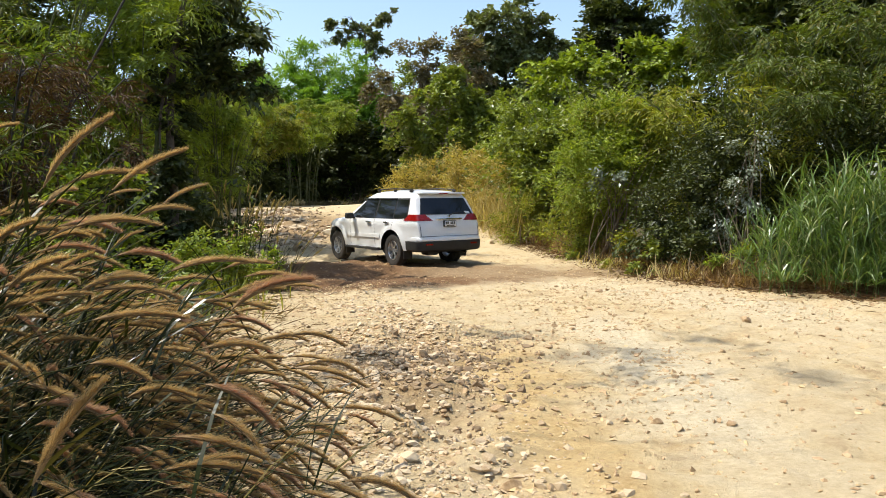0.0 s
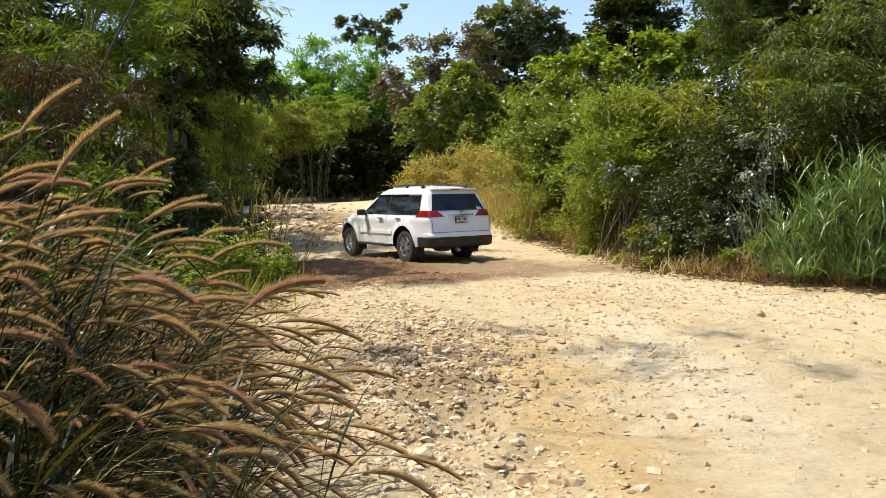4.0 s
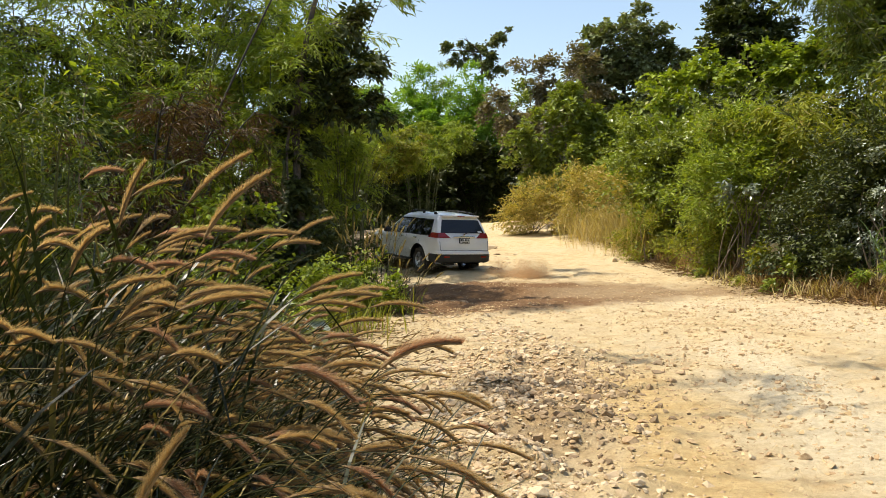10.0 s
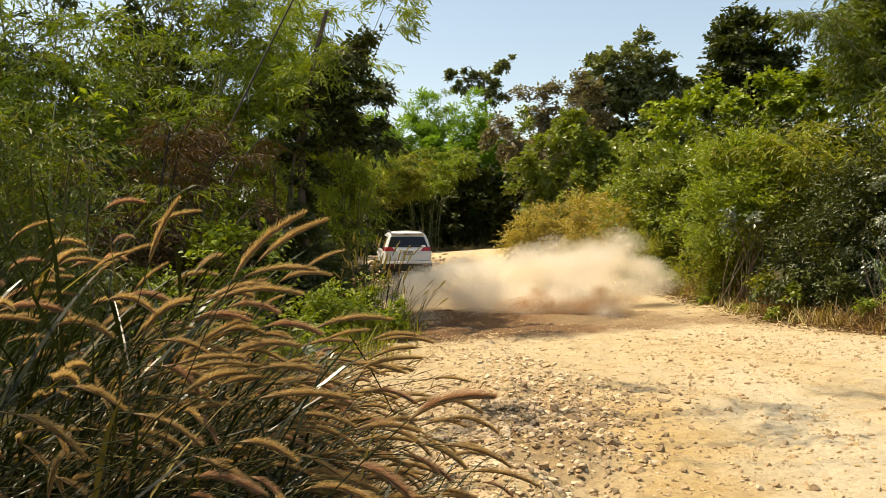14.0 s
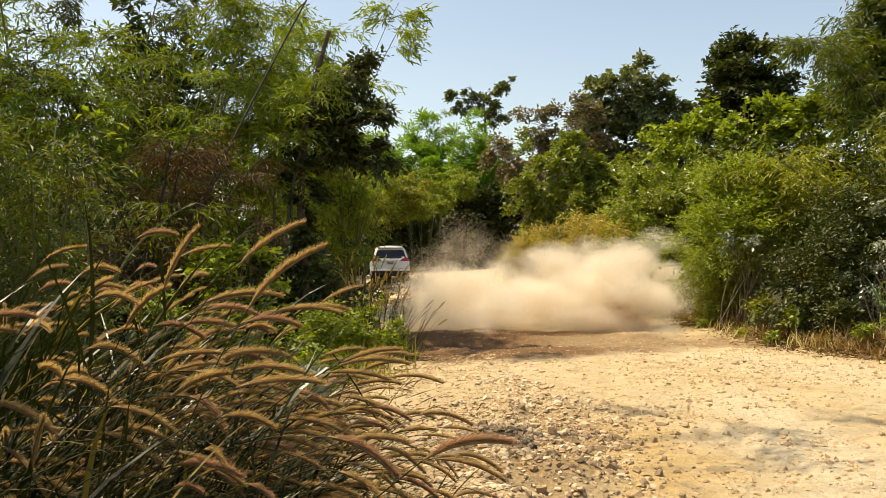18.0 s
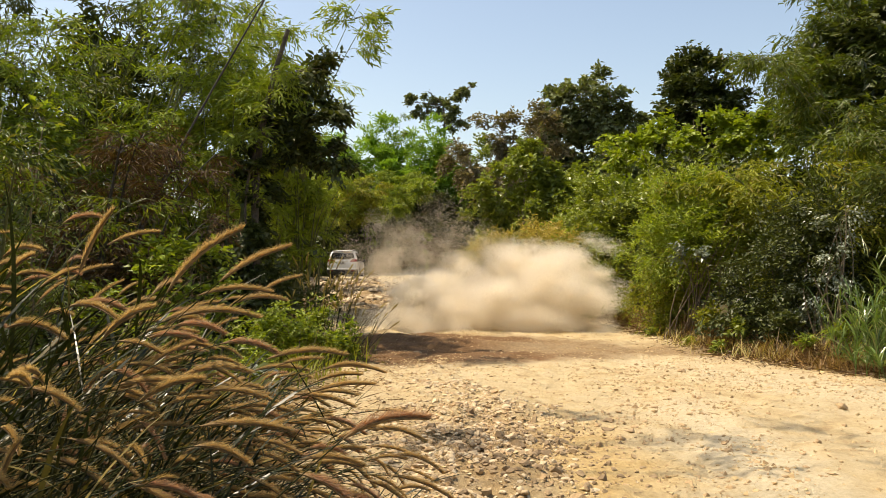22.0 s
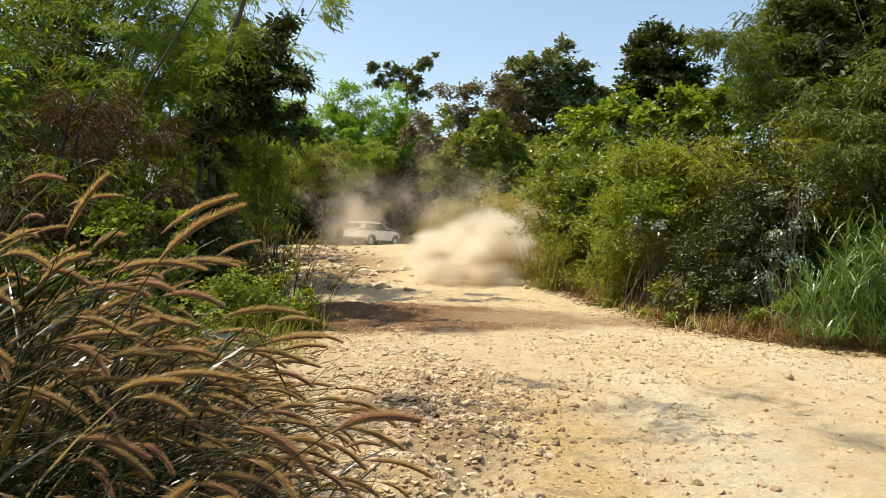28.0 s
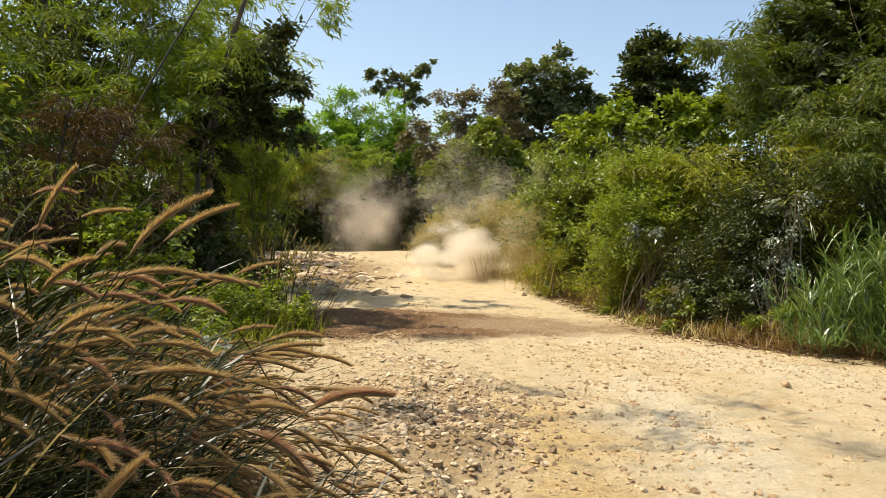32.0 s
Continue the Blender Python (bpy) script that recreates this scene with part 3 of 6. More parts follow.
def car_wheel(car, x, side):
    hub_m = pose(x, side * 0.77, TYRE_R)
    bm = bmesh.new()
    rows = lathe(bm, ((0.001, 0.085), (0.05, 0.085), (0.06, 0.06), (0.07, -0.08)), 20)
    hub = part("wheel", bm, M_ALLOY, car, "mud-dusted black tyre on a silver alloy rim", hub_m)
    bm = bmesh.new()
    lathe(bm, ((0.225, -0.12), (0.30, -0.135), (0.36, -0.125), (0.385, -0.095), (0.385, -0.03), (0.378, -0.025), (0.378, 0.0), (0.385, 0.005), (0.385, 0.095), (0.36, 0.125), (0.30, 0.135), (0.235, 0.12), (0.225, 0.10)), 44)
    for i in range(44):
        a = i * 2 * math.pi / 44
        m = Matrix.Rotation(-a, 4, "Y") @ Matrix.Translation((0.388, 0.05 if i % 2 else -0.06, 0))
        bmesh.ops.create_cube(bm, size=1.0, matrix=m @ Matrix.Diagonal((0.014, 0.07, 0.03, 1)))
    part("tyre", bm, M_TYRE, hub, "black off-road tyre with a coarse tread")
    bm = bmesh.new()
    lathe(bm, ((0.228, -0.11), (0.222, 0.02), (0.232, 0.11), (0.222, 0.118), (0.205, 0.09), (0.20, -0.1)), 40)
    for i in range(6):
        for da in (-0.16, 0.16):
            a = i * math.pi / 3 + da
            m = Matrix.Rotation(-a, 4, "Y")
            r = bmesh.ops.create_cube(bm, size=1.0, matrix=m @ Matrix.Translation((0.135, 0.085, 0)) @ Matrix.Diagonal((0.17, 0.03, 0.026, 1)))
            for v in r["verts"]:
                d = math.hypot(v.co.x, v.co.z)
                v.co.y += 0.02 * (d - 0.1) / 0.1
    part("rim", bm, M_ALLOY, hub, "silver alloy rim with paired spokes")
    bm = bmesh.new()
    lathe(bm, ((0.001, -0.02), (0.15, -0.02), (0.15, -0.04), (0.001, -0.04)), 24)
    part("brake_disc", bm, M_BLACKPLASTIC, hub)
    if side < 0:
        hub.matrix_basis = hub_m @ pose(0, 0, 0, 0, 0, 180)
    return hub


def off_road_car():
    car = thing("off_road_car", "white off-road car with tinted windows and dusty flanks", "car")
    body = part("body", car_shell(), M_PAINT, car, "glossy white painted body", smooth=32)
    # floor pan and dark wheel houses
    bm = bmesh.new()
    box(bm, -0.98, 3.4, -0.66, 0.66, 0.36, 0.95, 0.05)
    box(bm, 0.5, 2.3, -0.80, 0.80, 0.37, 0.62, 0.03)
    part("underbody", bm, M_BLACKPLASTIC, car)
    bm = bmesh.new()
    box(bm, -1.0, -0.7, 0.25, 0.55, 0.30, 0.42, 0.04)
    part("silencer", bm, M_BLACKPLASTIC, car)
    bm = bmesh.new()
    v, f = tubes([([(-0.7, -0.45, 0.36), (-1.0, -0.45, 0.36), (-1.1, -0.45, 0.35)], [0.03, 0.03, 0.03])], 10)
    part("exhaust_pipe", bm_from(v, f), M_CHROME, car)
    # glass
    for s in (1, -1):
        part("window_surround", side_pane(-0.655, 2.08, -0.55, 1.36, 1.125, 1.61, s, 0.003, 24, 6), M_BLACKPLASTIC, car, "black window surround")
        part("quarter_window", side_pane(-0.62, -0.04, -0.52, -0.04, 1.15, 1.58, s), M_GLASS, car, "dark tinted glass")
        part("rear_door_window", side_pane(0.0, 0.80, 0.0, 0.78, 1.14, 1.59, s), M_GLASS, car, "dark tinted glass")
        part("front_door_window", side_pane(0.86, 2.02, 0.84, 1.36, 1.13, 1.585, s), M_GLASS, car, "dark tinted glass")
        bm = bmesh.new()
        for x0, x1 in ((0.0, 0.80), (0.86, 1.6)):
            box(bm, x0, x1, s * 0.735 - 0.02, s * 0.735 + 0.03, 1.575, 1.615, 0.01)
        part("rain_visor", bm, M_GLASS, car, "smoked plastic strip")
        for x0 in (0.83, -0.03, 2.06):
            bm = side_pane(x0 - 0.005, x0 + 0.005, x0 - 0.005, x0 + 0.005, 0.45 if x0 > 0.5 else 0.85, 1.12, s, 0.0015, 1, 8)
            part("door_gap", bm, M_INK, car)
        for x0 in (0.12, 0.98):
            bm = box(bmesh.new(), x0, x0 + 0.2, s * 0.925 - 0.02, s * 0.925 + 0.03, 1.02, 1.06, 0.012)
            part("door_handle", bm, M_CHROME, car, "chrome handle")
        bm = side_pane(0.56, 2.25, 0.56, 2.25, 0.66, 0.74, s, 0.02, 14, 3)
        r = bmesh.ops.extrude_face_region(bm, geom=bm.faces[:])
        bmesh.ops.translate(bm, verts=[v for v in r["geom"] if isinstance(v, bmesh.types.BMVert)], vec=(0, -s * 0.03, 0))
        bmesh.ops.recalc_face_normals(bm, faces=bm.faces)
        part("door_moulding", bm, M_PAINT, car)
        bm = box(bmesh.new(), 0.58, 2.25, s * 0.80, s * 0.98, 0.36, 0.42, 0.02)
        step = part("side_step", bm, M_BLACKPLASTIC, car, "black side step")
        for x0 in (0.75, 1.35, 1.95):
            part("tread_pad", box(bmesh.new(), x0 - 0.16, x0 + 0.16, s * 0.84, s * 0.965, 0.418, 0.428, 0.003), M_ALLOY, step)
        mirror = part("wing_mirror", box(bmesh.new(), 1.78, 1.95, s * 0.94, s * 1.13, 1.10, 1.25, 0.045, 3), M_BLACKPLASTIC, car, "dark wing mirror")
        part("mirror_arm", box(bmesh.new(), 1.84, 1.93, s * 0.86, s * 0.96, 1.10, 1.15, 0.015), M_BLACKPLASTIC, mirror)
        v, f = tubes([([(-0.5, s * 0.60, 1.775), (-0.42, s * 0.60, 1.81), (0.3, s * 0.61, 1.84), (1.0, s * 0.605, 1.82), (1.12, s * 0.60, 1.775)], [0.014] * 5)], 8)
        rail = part("roof_rail", bm_from(v, f), M_BLACKPLASTIC, car, "dark roof rail")
        for x0 in (-0.4, 0.3, 1.05):
            part("rail_foot", box(bmesh.new(), x0 - 0.05, x0 + 0.05, s * 0.605 - 0.022, s * 0.605 + 0.022, 1.75, 1.82, 0.01), M_BLACKPLASTIC, rail)
        for xa in (-0.50, AXLE - 0.50):
            part("mud_flap", box(bmesh.new(), xa - 0.012, xa + 0.012, s * 0.66, s * 0.90, 0.20, 0.52, 0.008), M_BLACKPLASTIC, car)
        # rear lamp: wraps round the corner
        lamp = part("tail_lamp", corner_lamp(s, 1.095, 1.24, -0.52, -0.68, 0.44, 0.62), M_RED, car, "red wrap-around rear lamp")
        bm = rear_pane(1.12, 1.16, 0.78, 0.79, 0.022, 4, 2, (0.64, 0.67))
        if s < 0:
            for v in bm.verts:
                v.co.y *= -1
            bmesh.ops.reverse_faces(bm, faces=bm.faces)
        part("turn_lamp_lens", bm, M_RED, lamp)
        part("reflector", box(bmesh.new(), -1.192, -1.12, s * 0.62 - 0.09, s * 0.62 + 0.09, 0.54, 0.58, 0.006), M_RED, car, "red reflector strip")
        part("headlamp", side_pane(3.1, 3.42, 3.08, 3.38, 0.78, 0.93, s, 0.01, 6, 3), M_CLEAR, car, "clear headlamp")
        part("front_flare", side_pane(3.25, 3.5, 3.25, 3.5, 0.44, 0.6, s, 0.01, 4, 3), M_BLACKPLASTIC, car)
    part("rear_window", rear_pane(1.235, 1.61, 0.74, 0.61, 0.004), M_GLASS, car, "dark tinted rear window")
    part("tailgate_gap", rear_pane(0.735, 0.745, 0.80, 0.80, 0.0), M_INK, car)
    for s in (1, -1):
        bm = rear_pane(0.745, 1.02, 0.81, 0.815, 0.0, 1, 4, (0.80, 0.805))
        if s < 0:
            for v in bm.verts:
                v.co.y *= -1
            bmesh.ops.reverse_faces(bm, faces=bm.faces)
        part("tailgate_seam", bm, M_INK, car)
    bm = bmesh.new()
    box(bm, -0.84, -0.55, -0.62, 0.62, 1.70, 1.745, 0.018)
    part("spoiler", bm, M_PAINT, car, "white roof spoiler")
    part("stop_lamp", box(bmesh.new(), -0.845, -0.835, -0.12, 0.12, 1.705, 1.725, 0.003), M_RED, car)
    bm = wrap_bumper([(0.39, -1.10, 0.87, 0.16), (0.43, -1.15, 0.90, 0.16), (0.56, -1.165, 0.91, 0.16), (0.62, -1.165, 0.91, 0.16), (0.632, -1.15, 0.90, 0.16)], -0.60)
    bumper = part("rear_bumper", bm, M_BLACKPLASTIC, car, "black plastic lower bumper")
    part("bumper_step", wrap_bumper([(0.634, -1.145, 0.90, 0.16), (0.66, -1.155, 0.905, 0.16), (0.715, -1.135, 0.895, 0.16), (0.742, -1.08, 0.86, 0.16)], -0.74), M_PAINT, bumper, "white upper bumper")
    part("garnish", box(bmesh.new(), -1.085, -1.03, -0.36, 0.36, 1.115, 1.15, 0.012), M_CHROME, car, "chrome strip")
    plate = part("number_plate", box(bmesh.new(), -1.115, -1.07, -0.17, 0.17, 0.945, 1.10, 0.006), M_INK, car, "white number plate in a black holder")
    part("plate_face", box(bmesh.new(), -1.121, -1.114, -0.155, 0.155, 0.96, 1.085, 0.003), M_PLATE, plate)
    for y0, y1, z0, z1 in ((0.10, 0.14, 1.01, 1.07), (0.05, 0.09, 1.01, 1.07), (-0.03, 0.0, 1.01, 1.07), (-0.075, -0.045, 1.01, 1.07), (-0.12, -0.09, 1.01, 1.07), (-0.11, 0.11, 0.97, 0.99)):
        part("plate_bar", box(bmesh.new(), -1.124, -1.120, y0, y1, z0, z1), M_INK, plate)
    part("badge", box(bmesh.new(), -1.06, -1.015, -0.035, 0.035, 1.165, 1.21, 0.015), M_CHROME, car, "small chrome badge")
    part("window_sticker", rear_pane(1.245, 1.30, 0.665, 0.64, 0.010, 4, 2, (0.53, 0.51)), M_PLATE, car, "pale sticker").scale.y = -1
    v, f = tubes([([(-1.045, 0.0, 1.20), (-1.0, -0.2, 1.27), (-0.985, -0.42, 1.285)], [0.012, 0.009, 0.006])], 6)
    part("rear_wiper", bm_from(v, f), M_BLACKPLASTIC, car)
    bm = bmesh.new()
    grid = [[bm.verts.new((x + 0.012, y * (car_half(x, car_top(x), 9) - 0.09 + 0.0), car_top(x) + 0.02 + 0.03 * (1 - y * y))) for y in np.linspace(-1, 1, 9)] for x in np.linspace(1.42, 2.25, 8)]
    for a, b in zip(grid, grid[1:]):
        for i in range(8):
            bm.faces.new((a[i], b[i], b[i + 1], a[i + 1]))
    part("windscreen", bm, M_GLASS, car, "dark windscreen")
    bm = box(bmesh.new(), 3.5, 3.6, -0.45, 0.45, 0.62, 0.86, 0.02)
    part("grille", bm, M_BLACKPLASTIC, car)
    wheels = [car_wheel(car, x, s) for x in (0.0, AXLE) for s in (1, -1)]
    return car, wheels


def bm_from(v, f):
    me = mesh_from("temp", v, f, M_BLACKPLASTIC)
    bm = bmesh.new()
    bm.from_mesh(me)
    bpy.data.meshes.remove(me)
    return bm


CAR, WHEELS = off_road_car()


# ---- woods ----
def plant_base(name, label, category, x, y, group="", kind=""):
    return thing(name, label, category, group, (x, y, zg(x, y) - 0.03), kind)


def bamboo(label, x, y, seed, height, culms=9, spread=0.6, arch=1.6, sprays_n=1500, leaf=0.20, width=0.03, leaves=None, low=0.28, branch=1.0, lean=(0.0, 0.0), wood=None, per=7, kept=7):
    """A clump of arching culms with drooping leafy side twigs."""
    rng = np.random.default_rng(seed)
    ob = plant_base("bamboo_clump", label, "bamboo", x, y, "bamboo clumps beside the road")
    az = rng.uniform(0, 2 * np.pi, culms)
    h = height * rng.uniform(0.62, 1.05, culms)
    b0 = np.stack([np.cos(az), np.sin(az)], 1) * spread * rng.uniform(0.2, 1, culms)[:, None]
    out = np.stack([np.cos(az), np.sin(az)], 1) * arch * rng.uniform(0.4, 1.2, culms)[:, None] + np.array(lean)

    def at(i, t):
        z = h[i] * (t - 0.16 * t**3)
        xy = b0[i] + out[i] * (t**2.2)[..., None]
        return np.concatenate([xy, z[..., None]], -1)

    tt = np.linspace(0, 1, 12)
    lines = [(at(np.full(12, i), tt), np.linspace(0.042, 0.008, 12) * rng.uniform(0.7, 1.1)) for i in range(culms)]
    for ln in lines[:kept]:
        v, f = tubes([ln], 6)
        child("culm", mesh_from("culm", v, f, wood or M_CULM, True), ob)
    if len(lines) > kept:
        v, f = tubes(lines[kept:], 5)
        child("culms_behind", mesh_from("culms_behind", v, f, wood or M_CULM, True), ob)["kind"] = "stuff"
    n, leaf, width = int(sprays_n * 0.58), leaf * 1.08, width * 1.25
    nb = max(6, n // 15)
    node = rng.integers(0, nb, n)
    which, high = rng.integers(0, culms, nb), low + (1 - low) * rng.uniform(0, 1, nb) ** 0.85
    tips = min(culms, nb // 2)
    which[:tips], high[:tips] = np.arange(tips), 0.97
    i, t = which[node], high[node]
    p = at(i, t)
    a = rng.uniform(0, 2 * np.pi, nb)[node] + rng.normal(0, 0.28, n)
    hd = np.stack([np.cos(a), np.sin(a), np.zeros(n)], 1)
    r = branch * (1.15 - 0.6 * t) * rng.uniform(0.02, 1, n) ** 0.8
    o = p + hd * r[:, None]
    o[:, 2] += 0.25 * r - 0.22 * r * r
    d = unit(hd + rng.normal(0, 0.35, (n, 3)) + np.array([0, 0, -0.15]))
    v, f = sprays(rng, o, d, rng.uniform(0.25, 0.6, n), per, leaf, width, 0.35, 0.8, 0.3)
    child("foliage", mesh_from("foliage", v, f, leaves or L_BAMBOO), ob)
    m = n // 9
    tw = [(np.stack([p[k], p[k] * 0.4 + o[k] * 0.6 + [0, 0, 0.06], o[k]]), (0.009, 0.006, 0.003)) for k in range(m)]
    v, f = tubes(tw, 3)
    child("twig_work", mesh_from("twig_work", v, f, wood or M_CULM), ob)["kind"] = "stuff"
    return ob


def tree(label, x, y, seed, trunk, blobs, sprays_n, leaf=0.22, width=0.10, leaves=None, per=6, bark=None, radius=0.16, twig=0.6, droop=0.3, hang=0.25, shell=0.4, name="tree", category="tree", rough=0.35, bare=0, fork=0.55):
    """A trunk that forks into limbs; the crown's lumps of leaves hang on the limbs. trunk: points from the base up."""
    rng = np.random.default_rng(seed)
    ob = plant_base(name, label, category, x, y)
    pts = np.array(trunk, float)
    v, f = tubes([(pts, np.linspace(radius, radius * 0.45, len(pts)))], 9)
    child("trunk", mesh_from("trunk", v, f, bark or M_BARK, True), ob)
    start = pts[max(1, int(len(pts) * fork)) :]
    for b in blobs:
        p0 = start[np.argmin(np.linalg.norm(start - np.array(b[:3]) + [0, 0, 0.3 * b[5]], axis=1))]
        ln = [(arc(rng, p0, b[:3], 7), np.linspace(radius * 0.42, radius * 0.12, 7))]
        for _ in range(6 + bare):
            e = np.array(b[:3]) + unit(rng.normal(0, 1, 3)) * np.array(b[3:]) * rng.uniform(0.6, 1.0)
            ln.append((arc(rng, np.array(b[:3]) * 0.8 + p0 * 0.2, e, 5), np.linspace(radius * 0.14, radius * 0.03, 5)))
        v, f = tubes(ln, 5)
        child("limb", mesh_from("limb", v, f, bark or M_BARK, True), ob)
    v, f = foliage(rng, blobs, sprays_n, per, leaf, width, twig, droop, 0.9, hang, shell, 0.2, rough)
    child("crown", mesh_from("crown", v, f, leaves or L_BROAD), ob)
    return ob


def shrub(label, x, y, seed, blobs, sprays_n, leaf=0.14, width=0.06, leaves=None, per=6, twig=0.4, droop=0.3, hang=0.2, shell=0.35, name="shrub", lift=0.25, rough=0.4, wood=None, category="shrub"):
    rng = np.random.default_rng(seed)
    ob = plant_base(name, label, category, x, y)
    ln = []
    for b in blobs:
        for _ in range(5):
            e = np.array(b[:3]) + unit(rng.normal(0, 1, 3)) * np.array(b[3:]) * rng.uniform(0.4, 0.95)
            e[2] = max(e[2], 0.3)
            ln.append((arc(rng, rng.normal(0, 0.15, 3) * [1, 1, 0], e, 6), np.linspace(0.02, 0.005, 6)))
    for one in ln:
        v, f = tubes([one], 4)
        child("branch", mesh_from("branch", v, f, wood or M_TWIG, True), ob)
    v, f = foliage(rng, blobs, sprays_n, per, leaf, width, twig, droop, 0.9, hang, shell, lift, rough)
    v[:, 2] = np.maximum(v[:, 2], 0.02)
    child("foliage", mesh_from("foliage", v, f, leaves or L_BROAD), ob)
    return ob


def blade_mesh(rng, base, length, lean_az, lean, width, segs=5, curl=1.1):
    """Long grass blades as bent strips. All arrays, one entry a blade."""
    n = len(base)
    t = np.linspace(0, 1, segs + 1)
    ang = lean[:, None] + curl * (t[None] ** 1.6) * rng.uniform(0.3, 1.1, (n, 1))
    ds = length[:, None] / segs
    dx, dz = np.sin(ang) * ds, np.cos(ang) * ds
    hx = np.concatenate([np.zeros((n, 1)), np.cumsum(dx[:, :-1], 1)], 1)
    hz = np.concatenate([np.zeros((n, 1)), np.cumsum(dz[:, :-1], 1)], 1)
    c, s = np.cos(lean_az)[:, None], np.sin(lean_az)[:, None]
    mid = np.stack([base[:, 0:1] + hx * c, base[:, 1:2] + hx * s, base[:, 2:3] + hz], -1)
    tw = rng.normal(0, 0.5, (n, 1)) + lean_az[:, None] + np.pi / 2
    side = np.stack([np.cos(tw), np.sin(tw), np.zeros_like(tw)], -1)
    w = (width[:, None] * (1 - t[None] ** 2.2) * (0.55 + 0.9 * np.minimum(t * 2.5, 1))[None] * 0.5)[..., None]
    v = np.stack([mid - side * w, mid + side * w], 2).reshape(n, -1, 3)
    k = np.arange(n)[:, None, None] * (2 * (segs + 1)) + (np.arange(segs) * 2)[None, :, None]
    f = (k + np.array([0, 1, 3, 2])[None, None]).reshape(-1, 4)
    return v.reshape(-1, 3), f


def grass_patch(name, label, x, y, seed, rx, ry, n, height, leaves, width=0.014, az=None, lean=0.25, curl=1.0, kind="stuff", category="grass"):
    """Grass that nobody could count: one object on the ground round x, y."""
    rng = np.random.default_rng(seed)
    p = rng.normal(0, 0.5, (n, 2)) * [rx, ry]
    z = ground_z(x + p[:, 0], y + p[:, 1]) - 0.02
    base = np.column_stack([x + p[:, 0], y + p[:, 1], z])
    a = rng.uniform(0, 2 * np.pi, n) if az is None else rng.normal(az, 0.7, n)
    v, f = blade_mesh(rng, base, height * rng.uniform(0.5, 1.1, n), a, np.abs(rng.normal(lean, 0.18, n)), width * rng.uniform(0.6, 1.3, n), 5, curl)
    return tagged(new(name, mesh_from(name, v, f, leaves)), label, category, kind=kind)


# the wood on the near side of the bend: bamboo, a vine-grown tree, dead brown bamboo
bamboo("tall green bamboo clump with thin arching culms", -8.7, 16.4, 11, 9.5, 12, 0.9, 1.9, 2500, 0.17, 0.034, L_BAMBOO, 0.25, 1.1, (0.3, 0.6))
bamboo("tall green bamboo clump with thin arching culms", -10.8, 18.2, 12, 10.0, 12, 1.0, 2.2, 2300, 0.18, 0.036, L_BAMBOOSHADE, 0.25, 1.2, (1.0, 0.0))
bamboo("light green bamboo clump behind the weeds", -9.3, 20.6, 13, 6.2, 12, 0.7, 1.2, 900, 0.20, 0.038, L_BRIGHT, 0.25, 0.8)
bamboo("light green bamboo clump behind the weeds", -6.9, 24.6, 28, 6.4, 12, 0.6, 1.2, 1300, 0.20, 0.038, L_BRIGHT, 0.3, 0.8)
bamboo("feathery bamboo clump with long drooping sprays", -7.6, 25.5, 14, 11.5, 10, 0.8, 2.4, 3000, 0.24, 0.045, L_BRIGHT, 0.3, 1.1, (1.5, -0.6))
bamboo("green bamboo clump beside the fountain grass", -6.6, 9.4, 24, 4.4, 12, 0.7, 1.2, 3600, 0.12, 0.022, L_BAMBOOSHADE, 0.08, 0.8, (0.1, 0.0))
# its crown stays out of view and casts streaked shade on the road
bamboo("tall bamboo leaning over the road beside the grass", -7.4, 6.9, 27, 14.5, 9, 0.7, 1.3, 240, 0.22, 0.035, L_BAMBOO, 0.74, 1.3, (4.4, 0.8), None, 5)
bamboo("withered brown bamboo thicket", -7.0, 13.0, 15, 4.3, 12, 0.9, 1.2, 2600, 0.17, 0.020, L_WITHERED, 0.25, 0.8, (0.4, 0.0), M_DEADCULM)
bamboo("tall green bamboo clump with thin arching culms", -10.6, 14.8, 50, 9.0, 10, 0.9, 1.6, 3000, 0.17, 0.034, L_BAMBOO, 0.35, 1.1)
bamboo("pale bamboo clump at the wood's edge", -12.5, 17.5, 16, 9.5, 10, 1.2, 2.8, 2800, 0.2, 0.04, L_DARKSHADE, 0.15, 1.3)
bamboo("yellow-green bamboo clump low at the wood's edge", -9.6, 12.2, 17, 4.6, 10, 1.1, 1.9, 3600, 0.15, 0.03, L_BAMBOOSHADE, 0.06, 1.1)
bamboo("bamboo clump deep in the wood", -11.5, 24.0, 18, 10.5, 10, 1.2, 2.4, 3000, 0.26, 0.045, L_BAMBOO, 0.12, 1.3)
bamboo("bright yellow-green bamboo beside the bend", -11.6, 35.5, 19, 7.4, 12, 1.1, 2.2, 3200, 0.26, 0.055, L_BRIGHT, 0.42, 1.3)
bamboo("bright green bamboo beside the bend", -14.6, 42.5, 20, 8.6, 12, 1.3, 2.6, 3200, 0.28, 0.065, L_BRIGHT, 0.45, 1.5, (1.0, 0))
shrub("dense mass of fresh green bamboo far down the road", -14.5, 77.0, 21, [(-4.5, 0, 7.0, 4.0, 2.4, 7.2), (0.5, 1, 7.6, 4.2, 2.4, 7.6), (5.5, 0, 7.0, 4.0, 2.4, 7.2), (-8, 0, 5.5, 4, 2.4, 5.5)], 19000, 0.42, 0.13, L_FRESH, 6, 0.9, name="bamboo_grove", category="bamboo")
bamboo("thin bare bamboo top above the far wood", -13.4, 84.0, 23, 22.5, 6, 0.6, 1.2, 620, 0.38, 0.06, L_BAMBOO, 0.6, 1.6)
